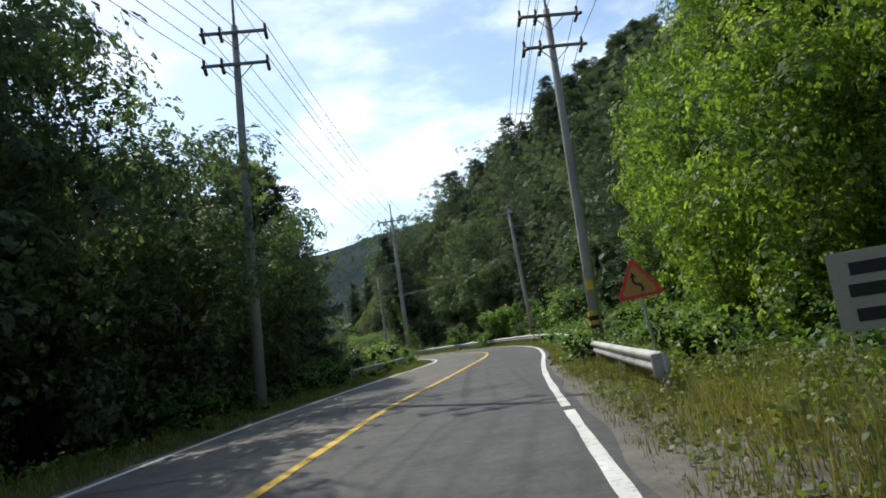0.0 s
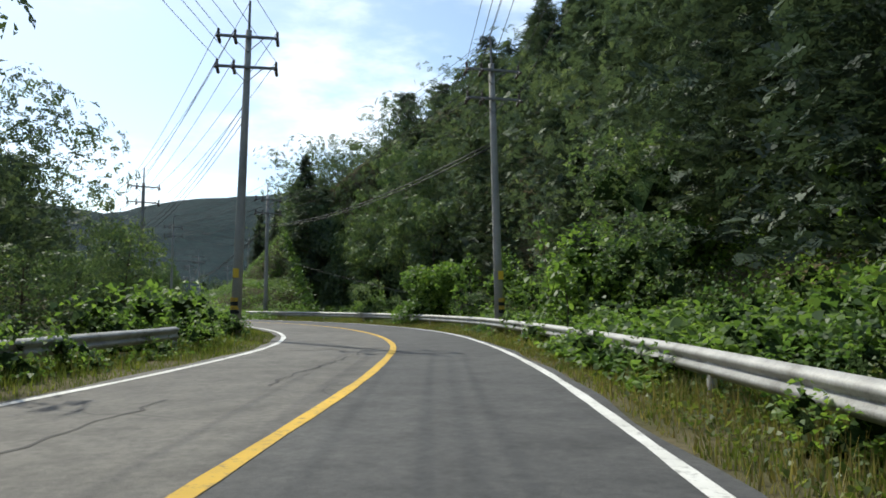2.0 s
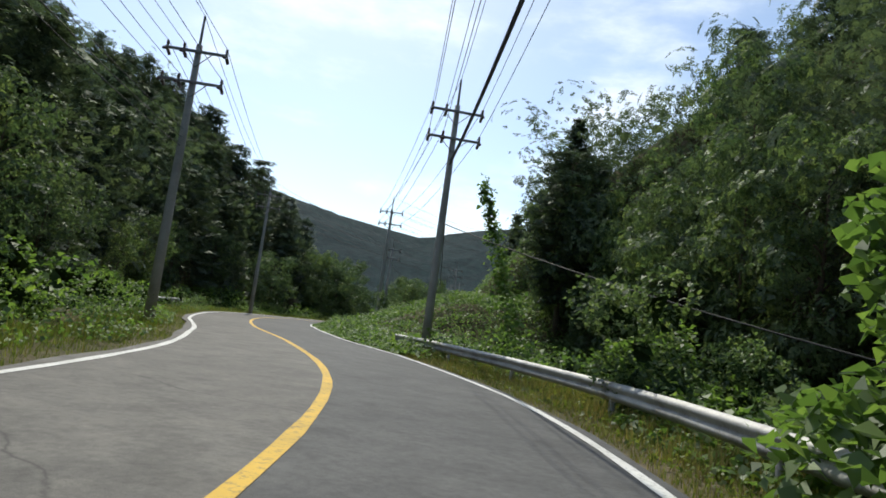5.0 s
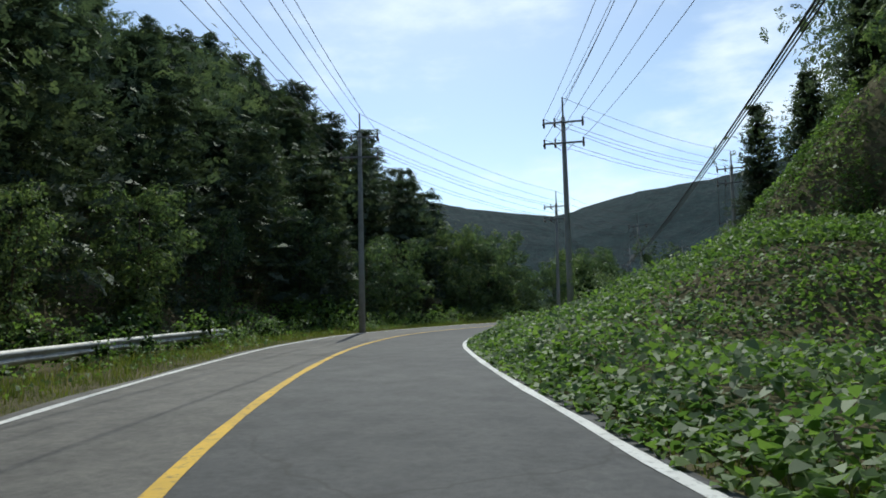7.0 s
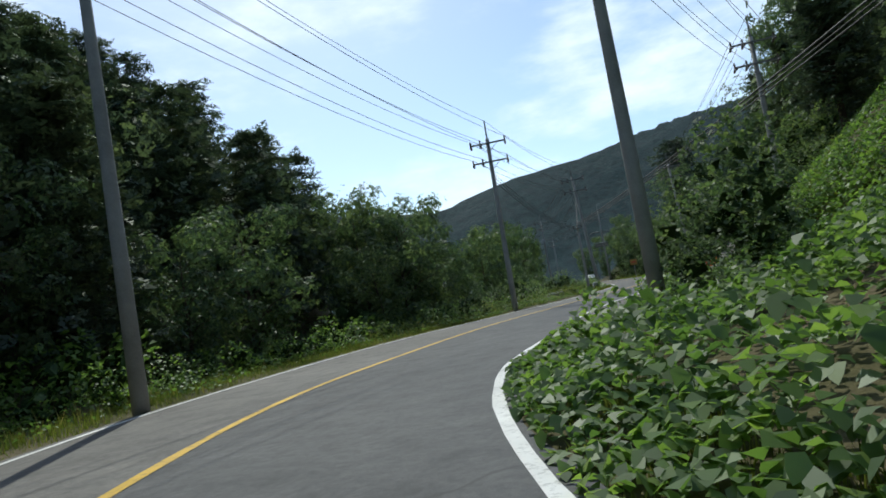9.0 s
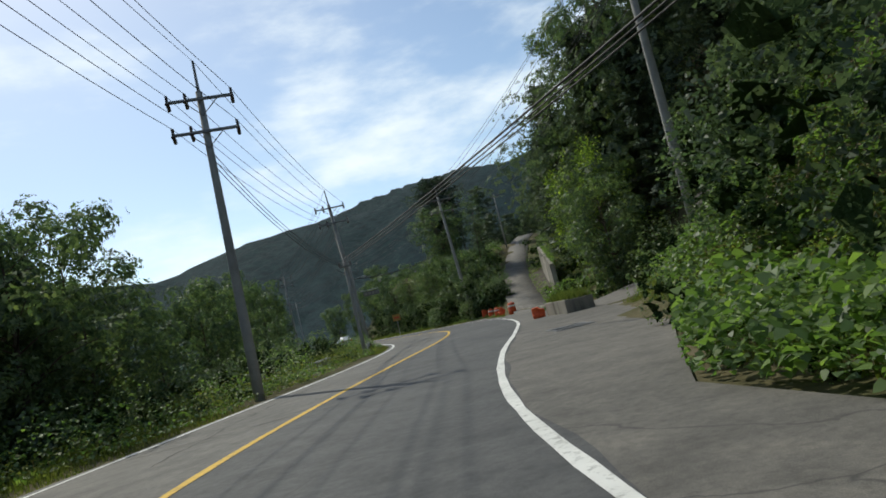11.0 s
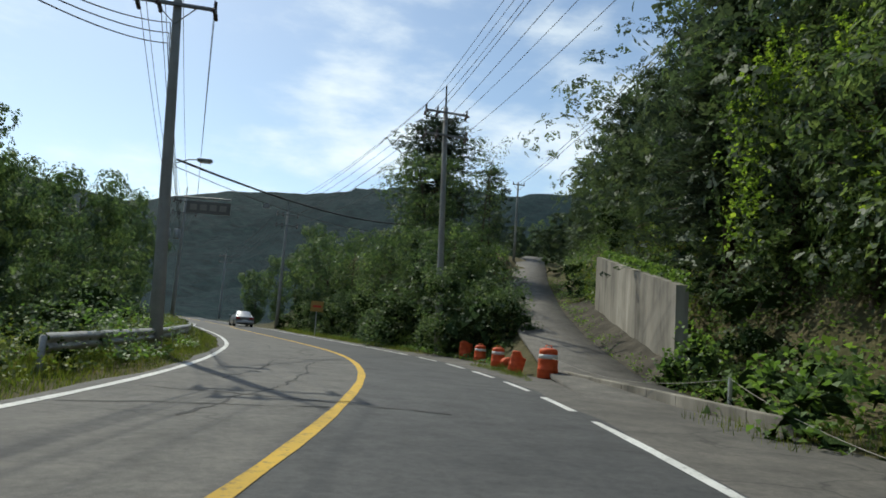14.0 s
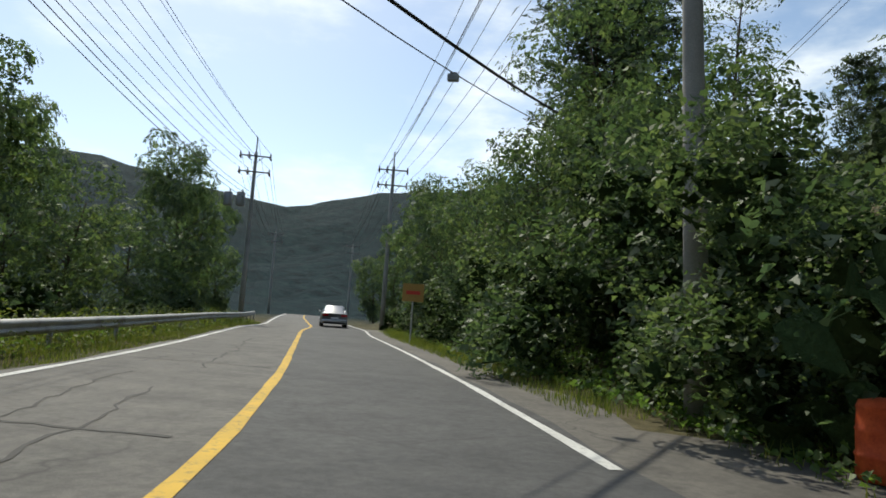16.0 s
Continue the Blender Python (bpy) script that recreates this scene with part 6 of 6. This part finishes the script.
lamp_on_pole()
sg = thing("hanging_sign", "dark rectangular sign hung from an arm on the pole", "sign", at=Matrix.Translation((-33.25, 156.85, 3.78)))
part("arm", Shape().tube([(0.15, 0, 0.4), (1.45, -0.09, 0.4)], 0.03, 8), TIN, sg)
part("panel", Shape().box((0.3, -0.12, -0.02), (1.45, -0.06, 0.3), None, 0.01), SIGN_G, sg)
for k in range(4):
    part("letter_bar", Shape().box((0.4 + 0.26 * k, -0.128, 0.06), (0.58 + 0.26 * k, -0.121, 0.22)), SIGN_F, sg, "faded pale lettering")
for k, s in enumerate((-1, 1)):
    tr = thing("transformer", "grey cylindrical transformer hung on the pole", "transformer", "transformers", Matrix.Translation((-48.5 + 0.45 * s, 200.2, 7.6)))
    part("tank", Shape().lathe([(0.0, -0.02), (0.26, 0), (0.28, 0.05), (0.28, 0.85), (0.24, 0.92), (0, 0.95)], 16), TIN, tr, "", True)
    part("bushing", INSULATOR, None, tr).location = (0.1, 0, 0.92)


# ---------------------------------------------------------------- signs
def triangle_sign():
    t = thing("warning_sign", "faded triangular bend warning sign on a grey post", "road sign", at=Matrix.Translation((3.3, 10.85, 0.0)) @ Matrix.Rotation(radians(-12), 4, "Z") @ Matrix.Rotation(radians(-4), 4, "Y"))
    part("post", Shape().tube([(0, 0.04, -0.3), (0, 0.04, 2.1)], 0.03, 10), STEEL, t)
    def tri(r, y0, y1, z):
        c = [(r * math.sin(a + o), r * math.cos(a + o)) for a in (0, 2.0944, 4.1888) for o in (-0.09, 0.09)]
        n = len(c)
        return Shape().add([(x, y, h + z) for y in (y0, y1) for x, h in c], [tuple(range(n)), tuple(range(2 * n - 1, n - 1, -1))] + [(i, n + i, n + (i + 1) % n, (i + 1) % n) for i in range(n)])
    part("border", tri(0.48, -0.01, 0.02, 1.74), SIGN_R, t, "faded red border")
    face = part("face", tri(0.365, -0.018, -0.011, 1.74), SIGN_O, t, "sun-bleached yellow face")
    part("arrow", Shape().tube([(0.05, -0.022, 1.58), (0.08, -0.022, 1.66), (0.04, -0.022, 1.72), (-0.04, -0.022, 1.75), (-0.08, -0.022, 1.81), (-0.06, -0.022, 1.9)], 0.024, 6), BLACK, face, "black winding arrow")
    part("arrow_head", Shape().add([(-0.12, -0.024, 1.88), (0.0, -0.024, 1.88), (-0.06, -0.024, 1.99), (-0.12, -0.02, 1.88), (0.0, -0.02, 1.88), (-0.06, -0.02, 1.99)], [(0, 1, 2), (5, 4, 3), (0, 3, 4, 1), (1, 4, 5, 2), (2, 5, 3, 0)]), BLACK, face, "black winding arrow")
    return t


triangle_sign()


def board_sign():
    t = thing("roadside_board", "faded grey notice board with dark lettering among the trees", "sign board", at=Matrix.Translation((4.4, 5.75, -0.05)) @ Matrix.Rotation(radians(-30), 4, "Z") @ Matrix.Scale(0.62, 4))
    for x in (-0.55, 0.55):
        part("post", Shape().tube([(x, 0.05, -0.3), (x, 0.05, 2.6)], 0.03, 8), STEEL, t)
    panel = part("panel", Shape().box((-0.7, -0.02, 1.0), (0.7, 0.015, 2.55), None, 0.006), SIGN_F, t)
    for k, (w, z) in enumerate(((0.34, 2.2), (0.42, 1.78), (0.38, 1.3))):
        part("letter_bar", Shape().box((-w, -0.03, z - 0.13), (w, -0.021, z + 0.12)), BLACK, panel, "dark lettering")
    return t


board_sign()
yb = thing("roadside_board", "yellow notice board fixed among the bushes", "sign board", at=Matrix.Translation((-33.09, 187.30, 0)) @ Matrix.Rotation(radians(8), 4, "Z"))
part("post", Shape().tube([(0, 0.05, -0.3), (0, 0.05, 2.4)], 0.035, 8), STEEL, yb)
part("panel", Shape().box((-0.45, -0.02, 1.75), (0.45, 0.02, 2.5), None, 0.006), SIGN_O, yb)
part("letter_bar", Shape().box((-0.3, -0.03, 2.05), (0.3, -0.021, 2.2)), SIGN_R, yb)


# ---------------------------------------------------------------- traffic drums
def drum(at, label, squash=None):
    t = thing("traffic_drum", label, "traffic drum", "drums beside the lay-by", at)
    prof = [(0.25, 0), (0.27, 0.03), (0.265, 0.2), (0.275, 0.22), (0.26, 0.24), (0.255, 0.42), (0.262, 0.44), (0.25, 0.46), (0.24, 0.62), (0.245, 0.64), (0.22, 0.7), (0.12, 0.73), (0.0, 0.735)]
    body = Shape().lathe(prof, 22)
    if squash:
        body.v = [(x * (1 + 0.25 * z), y * (1 - squash * math.exp(-((z - 0.5) ** 2) * 9) * (y < 0.1)), z * (1 - 0.35 * squash * (x > 0))) for x, y, z in body.v]
    part("body", body, ORANGE, t, "", True)
    if not squash:
        part("reflective_band", Shape().lathe([(0.2, 0.47), (0.2525, 0.47), (0.2455, 0.58), (0.2, 0.58)], 22), BAND, t, "worn white reflective band", True)
        part("lid_grip", Shape().tube([(-0.09, 0, 0.71), (-0.07, 0, 0.79), (0.07, 0, 0.79), (0.09, 0, 0.71)], 0.016, 8), ORANGE, t, "", True)
    return t


whole = "orange plastic traffic drum standing beside the road"
drum(Matrix.Translation((-22.78, 157.4, 0.0)), "tall orange traffic drum with a white band").scale = (1.08, 1.08, 1.15)
drum(Matrix.Translation((-24.15, 166.8, 0.0)), "dented orange traffic drum at the edge of the bushes", 0.35)
drum(Matrix.Translation((-23.8, 164.7, 0.0)), whole).scale = (0.88, 0.88, 0.88)
drum(Matrix.Translation((-23.5, 162.0, 0.0)), whole).scale = (0.9, 0.9, 0.9)
drum(Matrix.Translation((-23.3, 161.1, 0.2)) @ Matrix.Rotation(radians(84), 4, "X"), "crushed orange traffic drum lying on its side", 0.75).scale = (0.95, 0.6, 0.8)
drum(Matrix.Translation((-23.5, 158.6, 0.05)) @ Matrix.Rotation(radians(14), 4, "Y"), "crumpled orange traffic drum tilted in the weeds", 0.6).scale = (0.82, 0.82, 0.85)
drum(Matrix.Translation((-23.55, 139.5, 0.0)), "broken orange traffic drum beside the planter", 0.6).scale = (1.05, 1.05, 0.68)


# ---------------------------------------------------------------- the silver saloon ahead
def saloon(at):
    t = thing("car", "silver-grey four-door saloon car seen from behind", "car", at=at)
    paint = plain("silver_paint", (0.42, 0.43, 0.44), 0.28, 0.7, 0.5)
    glass = plain("dark_glass", (0.02, 0.022, 0.025), 0.06, 0.0, 0.6)
    red = plain("red_lens", (0.45, 0.012, 0.012), 0.2)
    def loft(rows, mat, name, parent, smooth=True):
        """rows: y, half width low, half width high, z low, z high."""
        v, f = [], []
        for y, w0, w1, z0, z1 in rows:
            m = (z0 + z1) / 2
            v += [(-w0 * 0.92, y, z0), (-w0, y, z0 + 0.12), (-(w0 + w1) / 2 - 0.01, y, m), (-w1, y, z1 - 0.06), (-w1 * 0.9, y, z1), (w1 * 0.9, y, z1), (w1, y, z1 - 0.06), ((w0 + w1) / 2 + 0.01, y, m), (w0, y, z0 + 0.12), (w0 * 0.92, y, z0)]
        for i in range(len(rows) - 1):
            for j in range(10):
                f.append((i * 10 + j, i * 10 + (j + 1) % 10, (i + 1) * 10 + (j + 1) % 10, (i + 1) * 10 + j))
        f += [tuple(range(10)), tuple(range((len(rows) - 1) * 10, len(rows) * 10))[::-1]]
        return part(name, Shape().add(v, f), mat, parent, "", smooth)
    body = loft([(0, 0.8, 0.78, 0.32, 0.92), (0.12, 0.88, 0.84, 0.24, 0.99), (0.9, 0.91, 0.86, 0.2, 1.0), (2.0, 0.91, 0.87, 0.18, 0.98), (3.3, 0.91, 0.86, 0.18, 0.95), (4.2, 0.88, 0.82, 0.2, 0.82), (4.75, 0.74, 0.66, 0.28, 0.68)], paint, "body", t)
    loft([(0.5, 0.76, 0.6, 0.96, 1.0), (1.15, 0.78, 0.6, 0.95, 1.42), (1.7, 0.79, 0.6, 0.95, 1.455), (2.5, 0.79, 0.6, 0.94, 1.44), (3.5, 0.78, 0.62, 0.9, 0.98)], paint, "cabin", t)
    part("rear_window", Shape().add([(-0.62, 0.56, 1.015), (0.62, 0.56, 1.015), (0.52, 1.08, 1.375), (-0.52, 1.08, 1.375)], [(0, 1, 2, 3)]).add([(-0.62, 0.58, 1.0), (0.62, 0.58, 1.0), (0.52, 1.1, 1.36), (-0.52, 1.1, 1.36)], [(0, 3, 2, 1)]), glass, t, "dark tinted rear window")
    for s in (-1, 1):
        part("side_window", Shape().add([(s * 0.795, 1.0, 1.0), (s * 0.8, 3.1, 0.99), (s * 0.64, 2.5, 1.38), (s * 0.64, 1.4, 1.39)], [(0, 1, 2, 3) if s > 0 else (3, 2, 1, 0)]), glass, t)
        part("tail_light", Shape().box((min(s * 0.82, s * 0.42), -0.012, 0.72), (max(s * 0.82, s * 0.42), 0.06, 0.87), None, 0.03), red, t, "red tail light")
        part("wing_mirror", Shape().box((min(s * 0.88, s * 1.04), 3.0, 0.95), (max(s * 0.88, s * 1.04), 3.12, 1.07), None, 0.03), paint, t)
        for y in (0.95, 3.75):
            m = Matrix.Translation((s * 0.8, y, 0.32)) @ Matrix.Rotation(radians(90), 4, "Y")
            wheel = part("wheel", Shape().lathe([(0.2, -0.11), (0.3, -0.11), (0.32, -0.07), (0.32, 0.07), (0.3, 0.11), (0.2, 0.11)], 22, m), BLACK, t, "black tyre", True)
            part("rim", Shape().lathe([(0.0, -0.115), (0.2, -0.1), (0.2, 0.1), (0.0, 0.115)], 18, m), STEEL, wheel, "alloy rim", True)
    part("bumper", Shape().box((-0.86, -0.05, 0.3), (0.86, 0.1, 0.52), None, 0.04), paint, t, "", True)
    part("bumper_trim", Shape().box((-0.7, -0.06, 0.26), (0.7, 0.08, 0.36), None, 0.02), BLACK, t)
    part("number_plate", Shape().box((-0.26, -0.062, 0.56), (0.26, -0.02, 0.68), None, 0.004), SIGN_W, t, "blank white number plate")
    return t


saloon(Matrix.Translation((-41.60, 202.30, 0.02)) @ Matrix.Rotation(radians(21), 4, "Z"))
